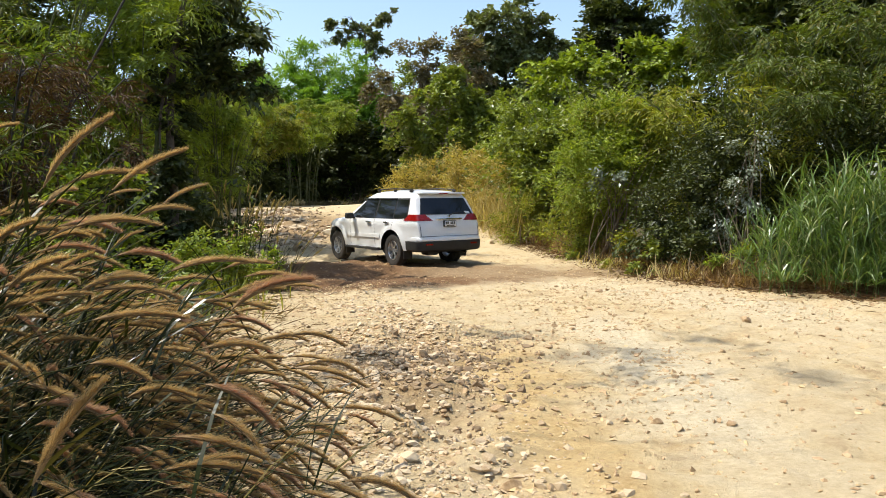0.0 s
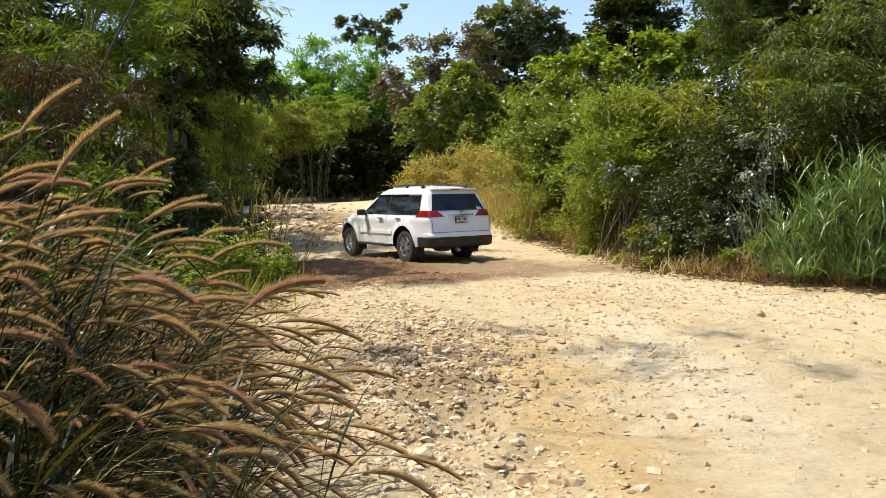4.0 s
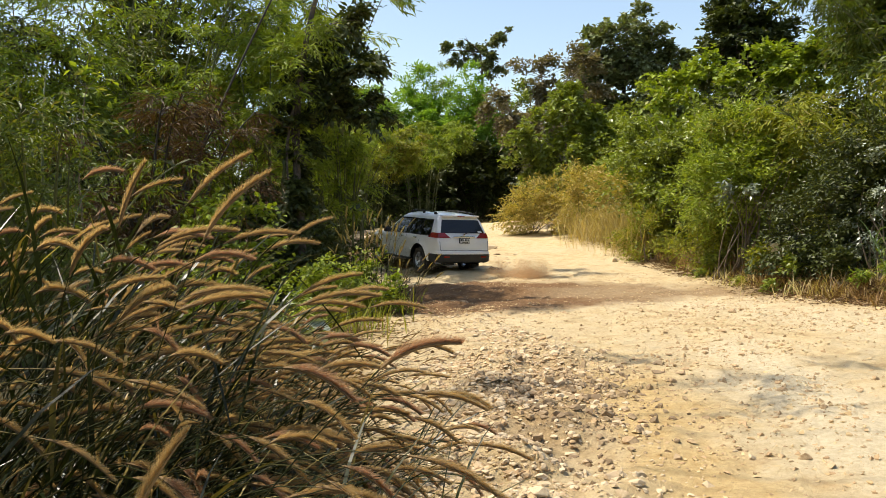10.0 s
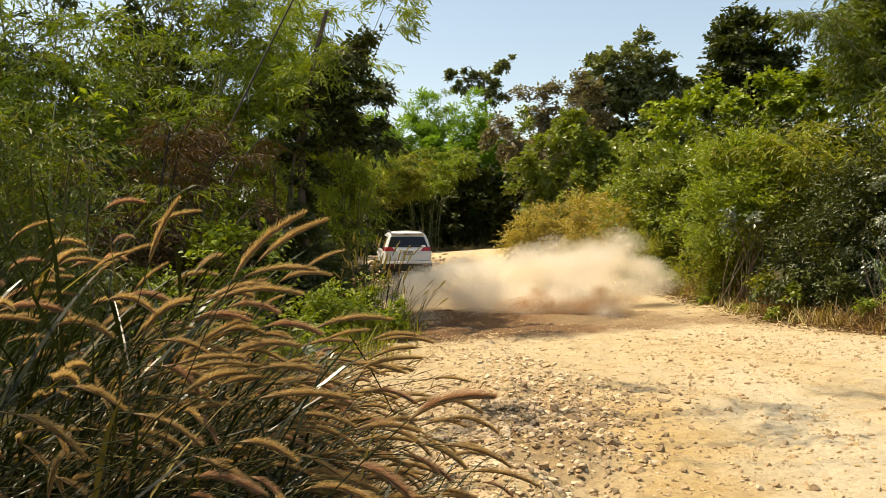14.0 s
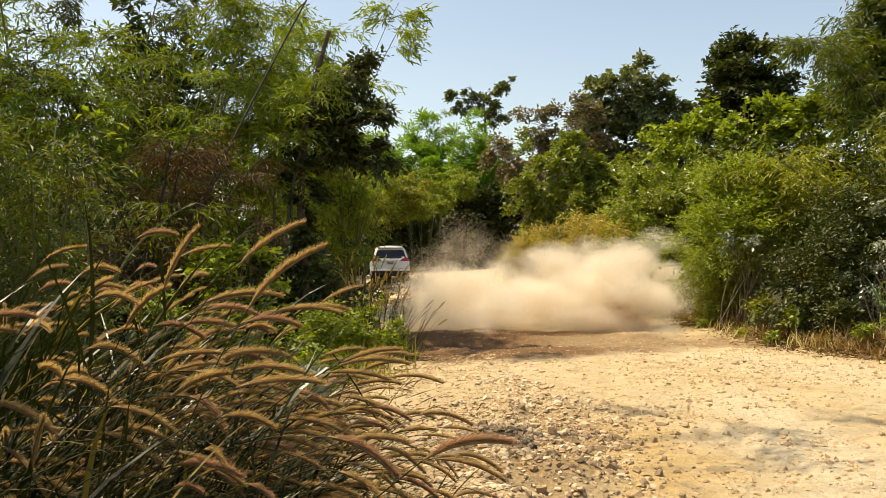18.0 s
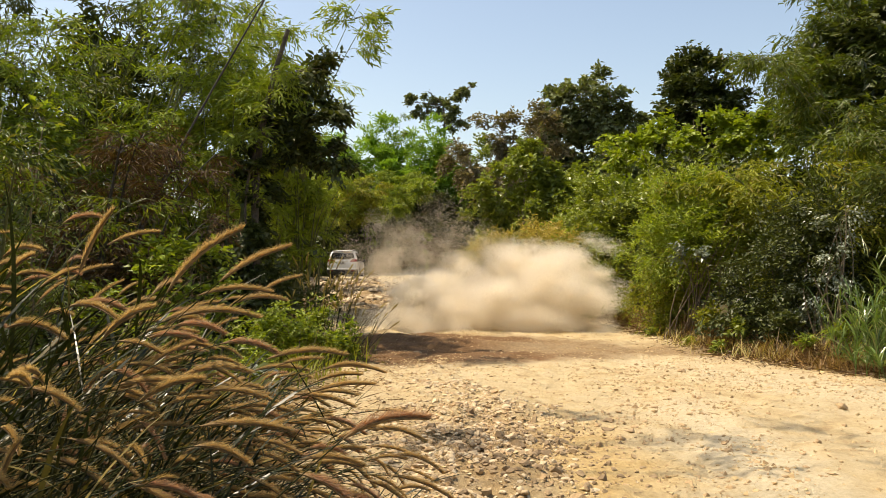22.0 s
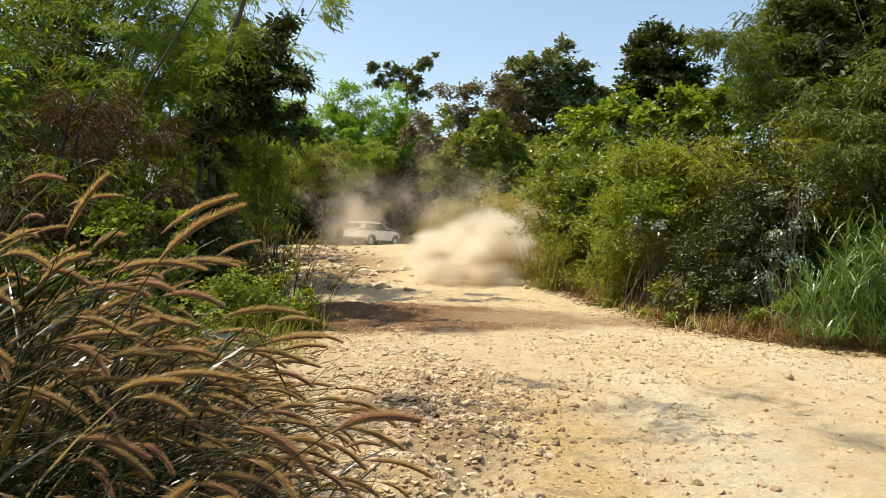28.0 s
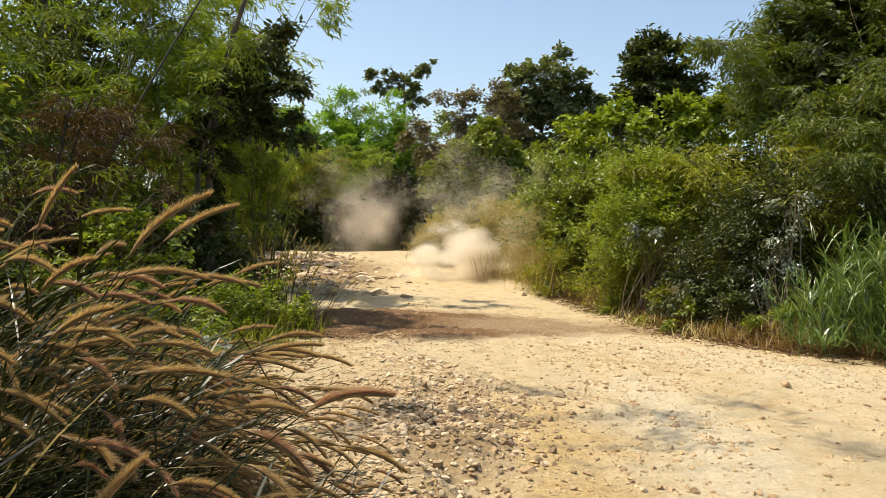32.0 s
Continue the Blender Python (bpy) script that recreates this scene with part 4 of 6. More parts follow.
bamboo("sunlit yellow-green bamboo hanging over the bend", -15.0, 60.0, 25, 10.0, 14, 1.6, 2.8, 4200, 0.30, 0.08, L_YELLOW, 0.58, 1.6, (1.0, 0.0))
bamboo("sunlit green bamboo hanging over the bend", -11.6, 66.5, 26, 10.5, 14, 1.6, 3.0, 4200, 0.32, 0.085, L_BRIGHT, 0.68, 1.7, (0.6, 0.0))
tree("dark tree with a vine-covered trunk at the wood's edge", -5.62, 16.6, 31, [(0, 0, 0), (0.05, 0, 1.5), (-0.05, 0.1, 3.2), (0.1, 0, 4.6), (0.35, 0, 5.8), (0.7, -0.1, 6.8)],
     [(0.0, 0.0, 0.7, 0.40, 0.40, 0.8), (0.0, 0.0, 1.8, 0.36, 0.38, 1.0), (0.02, 0.0, 2.9, 0.34, 0.38, 0.9), (0.0, 0.0, 3.8, 0.36, 0.40, 0.7), (0.5, 0.1, 5.0, 0.4, 0.4, 0.4), (1.2, 0.0, 6.0, 0.5, 0.5, 0.5), (1.5, 0.0, 5.0, 0.36, 0.4, 0.45), (1.75, -0.1, 4.1, 0.28, 0.3, 0.4), (0.9, 0.0, 4.3, 0.35, 0.35, 0.35)],
     2300, 0.13, 0.07, L_DARKSHADE, 6, None, 0.10, 0.35, 0.4, 0.5)
tree("dark leafy tree deep in the wood", -10.5, 20.5, 32, [(0, 0, 0), (0.1, 0, 2.5), (-0.2, 0, 5), (0, 0.2, 7)],
     [(0, 0, 6.0, 2.2, 2.0, 1.8), (-1.8, 0, 4.4, 1.6, 1.6, 1.5), (1.2, 0, 4.0, 1.4, 1.4, 1.6), (0.2, 0, 8.4, 1.8, 1.6, 1.3)], 1500, 0.22, 0.10, L_DARKSHADE, 6, None, 0.17)
tree("slim tree with a leaning dark trunk among bamboo", -8.3, 14.6, 33, [(0, 0, 0.0), (0.75, 0, 1.7), (1.6, 0, 3.4), (2.5, 0, 5.0), (3.5, 0, 6.7), (4.3, 0, 8.0)],
     [(4.3, 0, 8.2, 1.0, 1.0, 0.9), (2.9, 0.2, 6.2, 0.7, 0.7, 0.5)], 90, 0.2, 0.03, L_BAMBOO, 7, M_DEADCULM, 0.03, 0.5, fork=0.6)
# undergrowth with the canopy's shade painted into its leaf colour
shrub("dense dark undergrowth beneath the bamboo", -8.2, 19.6, 34, [(-0.5, 0, 1.2, 2.6, 1.6, 1.4), (1.8, 0.4, 0.9, 1.5, 1.4, 1.1)], 2200, 0.16, 0.08, L_DARKSHADE)
shrub("dense dark undergrowth beneath the bamboo", -10.2, 15.2, 35, [(0, 0, 1.5, 2.4, 1.8, 1.6), (2.4, 1.0, 1.1, 1.5, 1.4, 1.2)], 2400, 0.15, 0.07, L_DARKSHADE)
shrub("dense dark undergrowth beneath the bamboo", -7.7, 16.8, 46, [(0, 0, 0.9, 1.6, 1.2, 1.1), (-1.6, 0.5, 1.4, 1.2, 1.2, 1.5)], 1800, 0.15, 0.07, L_DARKSHADE)
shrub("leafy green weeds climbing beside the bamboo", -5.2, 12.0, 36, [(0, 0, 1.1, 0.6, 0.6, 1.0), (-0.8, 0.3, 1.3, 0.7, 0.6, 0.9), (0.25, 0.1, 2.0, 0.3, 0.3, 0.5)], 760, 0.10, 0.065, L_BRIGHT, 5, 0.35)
shrub("dark undergrowth beside the bend", -10.0, 28.5, 37, [(0, 0, 1.0, 1.6, 2.6, 1.3), (-2.2, 4, 1.3, 2.2, 2.4, 1.6)], 2000, 0.2, 0.10, L_DARKSHADE)
shrub("dense shaded undergrowth beneath the bamboo by the bend", -13.4, 38.5, 72, [(0, 0, 1.8, 1.8, 2.2, 2.2), (-2.0, 3.0, 2.2, 2.0, 2.2, 2.6), (-0.6, 6.5, 1.8, 1.6, 2.0, 2.2)], 3600, 0.22, 0.12, L_DARKSHADE)
shrub("dense shaded undergrowth beneath the bamboo by the bend", -16.0, 57.0, 73, [(0, 0, 2.2, 2.2, 2.4, 2.8), (1.0, 5.0, 2.2, 2.2, 2.2, 2.8), (-2.5, -3.0, 2.4, 2.2, 2.2, 3.0)], 3000, 0.3, 0.16, L_DARKSHADE)
shrub("dark wall of trees behind the crest of the road", -7.0, 75.5, 74, [(-8, 0, 4.0, 4.2, 2.2, 4.6), (-2, 0, 4.2, 4.2, 2.2, 4.8), (4, 0, 4.6, 4.2, 2.2, 5.0), (9, 1, 5.0, 4.0, 2.2, 5.4)], 7000, 0.42, 0.24, L_DARKSHADE, 6, 0.8)
shrub("shaded undergrowth on the far side of the bend", -17.5, 47.0, 38, [(0, 0, 1.5, 2.6, 3.0, 2.0), (-2.5, -5, 1.8, 2.5, 3, 2.2), (2.0, 8.5, 1.2, 2.2, 2.0, 1.6)], 2400, 0.28, 0.15, L_DARKSHADE)
shrub("shaded wood behind the crest of the road", -8.0, 72.0, 39, [(-5, 0, 3.4, 4.0, 2.5, 3.9), (0, 1, 3.8, 3.5, 2.5, 4.2), (5, 0, 4.0, 4.0, 2.5, 4.5), (10, 0, 4.5, 4.0, 2.5, 5.0)], 4600, 0.46, 0.26, L_DARKSHADE, 6, 0.8)
tree("tall tree with a thin ragged crown far off", -9.2, 92.0, 41, [(0, 0, 0), (0.2, 0, 6), (-0.1, 0, 12), (0.4, 0, 17), (0.2, 0, 20)],
     [(-3.3, 0, 20.4, 0.9, 0.8, 0.6), (-2.2, 0, 19.2, 0.9, 0.8, 0.7), (-0.7, 0, 20.0, 1.3, 1.0, 0.9), (0.8, 0, 19.3, 1.3, 1.0, 1.0), (1.4, 0, 20.9, 1.0, 0.8, 0.8), (2.6, 0, 21.6, 0.8, 0.7, 0.5), (3.5, 0, 22.2, 0.5, 0.5, 0.35), (-1.6, 0, 21.6, 0.7, 0.6, 0.5), (0.2, 0, 17.8, 1.0, 0.9, 0.7), (2.2, 0, 18.2, 0.7, 0.6, 0.5)], 1300, 0.30, 0.2, L_OLIVE, 6, None, 0.2, 0.7)
tree("large round-crowned tree far off", 4.8, 66.0, 42, [(0, 0, 0), (0.2, 0, 5), (0, 0, 8), (0.3, 0, 10.5)],
     [(0.3, 0, 13.1, 2.9, 2.4, 2.2), (-2.0, 0, 11.3, 2.0, 1.8, 1.6), (1.9, 0, 11.7, 1.8, 1.8, 1.7), (4.0, 0, 11.5, 1.5, 1.6, 1.5), (-3.4, 0, 9.1, 2.0, 2.0, 1.6), (0.5, 0, 8.9, 3.4, 2.6, 2.2), (4.6, 0, 8.9, 1.8, 1.6, 1.6), (1.5, 0, 5.8, 4.5, 2.8, 2.4)], 6500, 0.34, 0.23, L_OLIVE, 6, None, 0.3, 0.9)
tree("half-bare tree with withered grey-brown leaves", -2.0, 62.0, 43, [(0, 0, 0), (0.2, 0, 4), (0, 0, 7), (0.2, 0, 10)],
     [(-2.4, 0, 8.6, 2.0, 1.8, 2.2), (0.6, 0, 11.0, 1.9, 1.6, 1.8), (3.0, 0, 10.4, 2.2, 1.8, 2.2), (0, 0, 7.2, 3.0, 2.2, 2.2), (3.4, 0, 7.2, 2.4, 2.0, 2.0)], 1900, 0.32, 0.17, L_GREYBROWN, 6, M_PALEBARK, 0.2, 0.9, bare=14)
tree("dark tree grown over with creepers", 7.7, 37.0, 44, [(0, 0, 0), (0.1, 0, 3), (0, 0, 6), (0.2, 0, 9)],
     [(0.2, 0, 7.2, 1.6, 1.7, 2.0), (-0.9, 0, 6.0, 1.0, 1.3, 1.6), (1.2, 0, 6.2, 1.1, 1.4, 1.8), (0.3, 0, 8.6, 1.3, 1.3, 1.1)], 3400, 0.22, 0.14, L_DARKSHADE, 6, None, 0.25, 0.5)
tree("young tree with broad bright leaves beside the road", 0.1, 38.0, 45, [(0, 0, 0), (0.1, 0, 1.5), (0, 0, 3.2), (0.2, 0, 4.6)],
     [(-1.1, 0, 4.0, 1.2, 1.2, 1.2), (0.6, 0, 5.0, 1.3, 1.3, 1.2), (1.6, 0, 3.6, 1.2, 1.2, 1.3), (-0.2, -0.4, 2.8, 1.6, 1.4, 1.0), (-1.9, 0, 2.6, 0.9, 0.9, 0.8), (0.1, 0, 6.0, 0.7, 0.7, 0.8)], 2700, 0.19, 0.12, L_BROAD, 6, M_PALEBARK, 0.09, 0.45)
bamboo("feathery sunlit bamboo with thin pale culms", -6.5, 17.3, 30, 8.4, 9, 0.5, 1.6, 3600, 0.17, 0.028, L_BRIGHT, 0.42, 0.9, (0.3, 0.2), None, 9)
tree("slender sapling with a few bright yellow-green leaves", -5.9, 9.2, 75, [(0, 0, 0), (0.05, 0, 1.2), (0.0, 0, 2.3), (0.12, 0, 3.2)],
     [(0.2, 0, 3.45, 0.2, 0.2, 0.28), (0.0, 0, 3.0, 0.15, 0.15, 0.2)], 16, 0.11, 0.065, L_BRIGHT, 4, M_TWIG, 0.018, 0.25)
shrub("dense dark thicket between the bamboo clumps", -13.0, 15.6, 47, [(0, 0, 2.2, 2.2, 1.6, 2.4), (1.6, 1.5, 3.4, 2.0, 1.6, 2.0), (-2.0, 1.0, 3.6, 2.0, 1.6, 2.2)], 2600, 0.17, 0.05, L_BAMBOOSHADE)
# the bank on the outer side
shrub("mound of mixed green shrubs on the bank", 3.7, 26.5, 51, [(0, 0, 1.8, 1.7, 1.6, 2.0), (-0.9, 0.6, 3.2, 1.2, 1.2, 1.2), (1.3, 0.8, 3.2, 1.5, 1.4, 1.5)], 5000, 0.13, 0.07, L_BROAD)
shrub("feathery light green shrub on the bank", 4.35, 20.0, 52, [(-0.5, 0, 2.1, 1.1, 1.1, 1.2), (0.5, 0.3, 2.7, 1.2, 1.1, 1.2), (-0.1, 0.2, 3.4, 0.9, 0.8, 0.7)], 3900, 0.115, 0.031, L_BRIGHT, 8, 0.5, 0.35, 0.2)
shrub("yellowish shrub low on the bank", 3.6, 20.8, 53, [(0, 0, 0.9, 0.8, 0.8, 0.9), (0.4, 0.5, 1.6, 0.7, 0.7, 0.7)], 2300, 0.085, 0.032, L_YELLOW)
shrub("dark tangled shrub with shaded branches", 5.6, 17.1, 54, [(0, 0, 1.2, 1.2, 0.9, 1.2), (-0.7, 0.3, 0.8, 0.9, 0.7, 0.8), (0.6, 0.5, 2.2, 1.2, 0.9, 0.9)], 3400, 0.10, 0.046, L_DARKSHADE)
shrub("silvery-leaved creeper hanging on the bank", 5.95, 16.0, 55, [(0, 0, 1.6, 0.40, 0.35, 0.9), (0.1, 0.1, 2.5, 0.5, 0.4, 0.45), (-0.35, 0.2, 1.0, 0.35, 0.35, 0.6)], 420, 0.065, 0.036, L_SILVER, 5, 0.3, 0.6, 0.6)
shrub("pale-leaved sprigs on the green shrub", 3.75, 19.2, 56, [(0, -0.4, 2.05, 0.5, 0.3, 0.2), (1.1, -0.4, 2.8, 0.4, 0.3, 0.2)], 130, 0.10, 0.05, L_SILVER, 5, 0.3)
bamboo("yellow-green bamboo mound arching over the bank", 7.1, 19.0, 57, 4.6, 14, 1.1, 2.2, 4600, 0.17, 0.035, L_YELLOW, 0.15, 1.1, (-0.6, -0.6))
# most of these clumps take darkened leaf tones in place of shade
bamboo("tall green bamboo on the bank", 9.8, 21.5, 58, 10.4, 16, 1.3, 2.6, 6500, 0.19, 0.036, L_BAMBOOSHADE, 0.35, 1.2, (-0.4, -0.6))
bamboo("tall bamboo at the back of the bank, leaves toned for shade", 9.7, 24.4, 63, 11.5, 14, 1.2, 2.4, 4600, 0.2, 0.034, L_BAMBOOSHADE, 0.5, 1.2, (0.4, -0.4))
# leaf colour this dark stands in for shade under the overhang
bamboo("tall green bamboo on the bank", 12.0, 18.5, 59, 10.5, 14, 1.4, 2.6, 4200, 0.19, 0.04, L_DARKSHADE, 0.2, 1.2, (-1.0, -0.6))
bamboo("tall green bamboo on the bank", 13.4, 25.0, 67, 12.5, 14, 1.6, 3.0, 4600, 0.22, 0.045, L_BAMBOOSHADE, 0.3, 1.4, (-1.0, -0.6))
bamboo("yellow-green bamboo hanging over a dark hollow in the bank", 9.5, 18.2, 60, 5.2, 16, 0.9, 1.7, 4200, 0.15, 0.034, L_BAMBOOSHADE, 0.86, 1.2, (-1.2, -1.6))
shrub("bright creeper leaves over the bank", 6.2, 30.0, 61, [(-1.6, 0, 5.0, 1.5, 1.2, 0.8), (0.4, 0, 5.6, 1.4, 1.2, 0.8), (2.4, -1, 5.2, 1.6, 1.3, 0.9), (0, 0.5, 3.4, 3.0, 1.5, 1.6)], 3000, 0.19, 0.13, L_BRIGHT)
shrub("dark thicket at the back of the bank", 7.5, 24.5, 62, [(0, 0, 2.0, 2.4, 1.4, 2.2), (3, -2, 2.0, 2.4, 1.6, 2.2), (-1.5, 2, 3.6, 1.8, 1.4, 1.4)], 3000, 0.18, 0.09, L_DARKSHADE)
shrub("dark thicket in the shade of the bank", 9.2, 17.2, 63, [(0, 0, 1.4, 2.0, 1.0, 1.5), (-2.0, 0.4, 1.2, 1.2, 0.8, 1.2), (1.6, 0.2, 3.2, 1.8, 1.0, 1.4)], 4400, 0.11, 0.055, L_DARKSHADE)
shrub("green shrub beside the bend", 2.3, 33.5, 64, [(0, 0, 1.5, 1.5, 1.3, 1.7), (1.4, 1.0, 2.4, 1.4, 1.3, 1.8)], 1900, 0.18, 0.10, L_BRIGHT)
shrub("olive thicket below the withered tree", 0.6, 50.0, 70, [(0, 0, 2.4, 2.2, 1.8, 2.6), (2.6, 1, 3.2, 2.4, 1.8, 3.2), (-1.8, 2, 2.0, 1.6, 1.6, 2.2)], 2200, 0.28, 0.16, L_OLIVE)
shrub("hazy green trees behind the withered tree", -5.0, 80.0, 71, [(-15, 4, 6.4, 4.2, 2.5, 7.4), (-9, 3, 6.2, 4.2, 2.5, 7.2), (-4, 0, 6.0, 3.6, 2.5, 6.6), (1.5, 0, 6.5, 3.6, 2.5, 7.0), (6.5, 1, 6.5, 4.0, 2.5, 7.0)], 9500, 0.42, 0.2, L_BROAD, 6, 0.9)
shrub("mixed green thicket far along the bank", 4.4, 42.0, 65, [(0, 0, 3.0, 2.6, 2.0, 3.0), (3.6, -1, 3.6, 2.6, 2.0, 3.2), (-2.4, 3, 2.6, 2.2, 2.0, 2.8)], 3200, 0.26, 0.15, L_BROAD)
shrub("fern fronds beside the cane grass", 8.0, 12.9, 66, [(0, 0, 2.0, 0.5, 0.4, 0.5)], 160, 0.16, 0.03, L_BAMBOO, 9, 0.6, 0.5, 0.3)
shrub("straw-yellow shrub mixed with dry stalks beside the bend", 0.4, 33.0, 68, [(-1.0, 1.0, 0.95, 1.5, 1.0, 1.2), (0.6, -1.0, 1.3, 1.1, 1.0, 1.3), (1.3, -3.4, 1.1, 0.9, 1.2, 1.2)], 3200, 0.14, 0.04, L_GOLD, 7, 0.5)
shrub("yellow-green shrub mixed with dry stalks beside the bend", -1.4, 35.0, 69, [(0, 0, 0.9, 1.2, 1.0, 1.3), (1.6, -1.4, 1.7, 1.0, 0.9, 1.1)], 1500, 0.15, 0.045, L_GOLD, 6, 0.5)
# three clumps added out of view to keep sun and sky off the grass
bamboo("unseen leafy bamboo added to shade the fountain grass", -5.2, 1.5, 29, 8.6, 12, 0.5, 0.4, 1700, 0.28, 0.06, L_BAMBOO, 0.5, 0.8, (0.1, 0.0))
bamboo("unseen leafy bamboo added to shade the fountain grass", -4.6, -1.4, 38, 7.5, 12, 1.0, 1.0, 3600, 0.28, 0.07, L_BAMBOOSHADE, 0.15, 1.0)
bamboo("unseen leafy bamboo added to shade the fountain grass", -6.8, -0.4, 39, 8.0, 12, 1.0, 1.0, 3200, 0.28, 0.07, L_BAMBOOSHADE, 0.15, 1.0)
shrub("dark thicket at the back of the bank", 13.5, 21.0, 48, [(0, 0, 4.0, 3.0, 1.6, 3.5), (2.5, -1, 6.0, 3.0, 1.6, 3.0), (-2.5, 1, 6.5, 2.4, 1.6, 2.6), (3.5, -4.0, 3.5, 2.2, 1.6, 3.2)], 4800, 0.22, 0.10, L_DARKSHADE)
shrub("dark thicket high on the bank", 11.5, 23.0, 49, [(0, 0, 6.2, 2.2, 1.4, 2.4), (2.6, -0.5, 7.4, 2.2, 1.4, 2.4), (-1.8, 0.8, 7.6, 1.6, 1.2, 1.6), (4.0, -2.0, 5.0, 2.2, 1.4, 2.6), (0, -0.5, 4.2, 2.4, 1.4, 1.8), (-2.4, 0.3, 5.2, 1.7, 1.2, 1.7), (1.6, 0, 9.2, 2.2, 1.3, 1.6), (4.4, -1, 9.0, 2.2, 1.3, 2.0)], 8600, 0.2, 0.09, L_BAMBOOSHADE)
# tall cane grass and dry grass
def cane_grass(label, x, y, seed, rx, ry, stalks_n, blades_n, height):
    """Leafy canes: short bent blades all the way up each stalk."""
    rng = np.random.default_rng(seed)
    ob = plant_base("cane_grass", label, "grass", x, y)
    lines = []
    for _ in range(stalks_n):
        foot = rng.normal(0, 0.5, 2) * [rx, ry]
        h = height * rng.uniform(0.55, 1.0) * (1 - 0.35 * min(1.0, abs(foot[0]) / rx))
        tip = foot + rng.normal(0, 0.22, 2) * h
        base = zg(x + foot[0], y + foot[1]) - zg(x, y) - 0.02
        t = np.linspace(0, 1, 7)
        lines.append((np.column_stack([foot[0] + (tip[0] - foot[0]) * t**1.5, foot[1] + (tip[1] - foot[1]) * t**1.5, base + h * t]), np.linspace(0.007, 0.002, 7)))
    v, f = tubes(lines, 4)
    child("stalks", mesh_from("stalks", v, f, L_CANE, True), ob)["kind"] = "stuff"
    pts = np.array([one[0] for one in lines])
    src, at = rng.integers(0, stalks_n, blades_n), rng.uniform(0.05, 1.0, blades_n) * 5.999
    k = at.astype(int)
    base = pts[src, k] + (pts[src, k + 1] - pts[src, k]) * (at - k)[:, None]
    v, f = blade_mesh(rng, base, rng.uniform(0.28, 0.75, blades_n), rng.uniform(0, 2 * np.pi, blades_n), np.abs(rng.normal(0.6, 0.3, blades_n)), rng.uniform(0.009, 0.022, blades_n), 5, 2.3)
    v[:, 2] = np.maximum(v[:, 2], -0.02)
    child("blades", mesh_from("blades", v, f, L_CANE), ob)["kind"] = "stuff"
    return ob


cane_grass("tall green cane grass with bent glossy blades", 6.9, 13.3, 71, 1.5, 0.9, 170, 5200, 2.0)
cane_grass("tall green cane grass with bent glossy blades", 8.6, 12.7, 72, 1.6, 0.9, 180, 5600, 2.7)
cane_grass("low cane grass at the road's edge", 7.9, 12.2, 83, 1.9, 0.6, 110, 2200, 0.8)
grass_patch("dry_grass", "straw-coloured dry grass beside the bend", 1.0, 30.6, 73, 1.0, 2.4, 650, 1.7, L_DRY, 0.014, None, 0.3, 1.0)
grass_patch("dry_grass", "straw-coloured dry grass beside the bend", 2.2, 27.4, 74, 0.9, 1.8, 600, 2.3, L_DRY, 0.012, None, 0.25, 1.0)
grass_patch("dry_grass", "dry grass and stalks at the road's edge", 5.2, 15.8, 75, 1.2, 0.7, 220, 0.55, L_DRY, 0.011, None, 0.4, 1.2)
grass_patch("dry_grass", "dry grass and stalks at the road's edge", 3.9, 19.0, 76, 0.7, 1.9, 260, 0.5, L_DRY, 0.011, None, 0.5, 1.2)
grass_patch("verge_grass", "low green and yellow grass along the verge", -3.9, 14.2, 77, 0.9, 1.3, 700, 0.6, L_YELLOW, 0.014, None, 0.3, 1.0)
grass_patch("verge_grass", "low green and yellow grass along the verge", -4.4, 11.5, 78, 1.6, 1.8, 1000, 0.6, L_YELLOW, 0.014, None, 0.3, 1.0)
grass_patch("verge_grass", "green grass among the fountain grass, its shade put into the colour", -4.0, 6.6, 81, 1.0, 1.8, 1800, 0.6, L_SHADEGRASS, 0.016, 0.0, 0.7, 1.0)
grass_patch("verge_grass", "green grass among the fountain grass, its shade put into the colour", -2.9, 3.2, 82, 1.0, 1.6, 2200, 0.9, L_SHADEGRASS, 0.018, 0.0, 0.85, 1.0)
grass_patch("verge_grass", "low grass in the shade beside the bend", -9.4, 26.0, 79, 1.2, 5.0, 1500, 0.7, L_SHADEGRASS, 0.018, None, 0.3, 1.0)
grass_patch("verge_grass", "low dry grass behind the crest", -13.0, 67.0, 80, 7.0, 1.5, 1500, 1.2, L_GREYBROWN, 0.03, None, 0.9, 1.6)
shrub("straw and yellow-green weeds at the foot of the bank", 2.6, 25.0, 90, [(0, 0, 0.9, 0.7, 1.4, 0.9), (0.3, 1.8, 1.3, 0.8, 1.0, 1.1)], 1200, 0.14, 0.035, L_YELLOW, 7, 0.4)
shrub("small dark-leaved plant at the road's edge", 4.5, 17.0, 91, [(0, 0, 0.35, 0.4, 0.35, 0.35)], 190, 0.10, 0.055, L_BROAD, 5, 0.25)
shrub("small dark-leaved plant at the road's edge", 5.1, 16.0, 92, [(0, 0, 0.4, 0.45, 0.35, 0.4)], 220, 0.09, 0.05, L_DARKSHADE, 5, 0.25)
shrub("small green plant at the road's edge", 5.7, 15.0, 93, [(0, 0, 0.3, 0.4, 0.3, 0.3)], 170, 0.12, 0.025, L_BAMBOO, 6, 0.3)
shrub("small yellow plant at the road's edge", 4.0, 18.4, 94, [(0, 0, 0.4, 0.35, 0.4, 0.4)], 190, 0.09, 0.045, L_YELLOW, 5, 0.25)
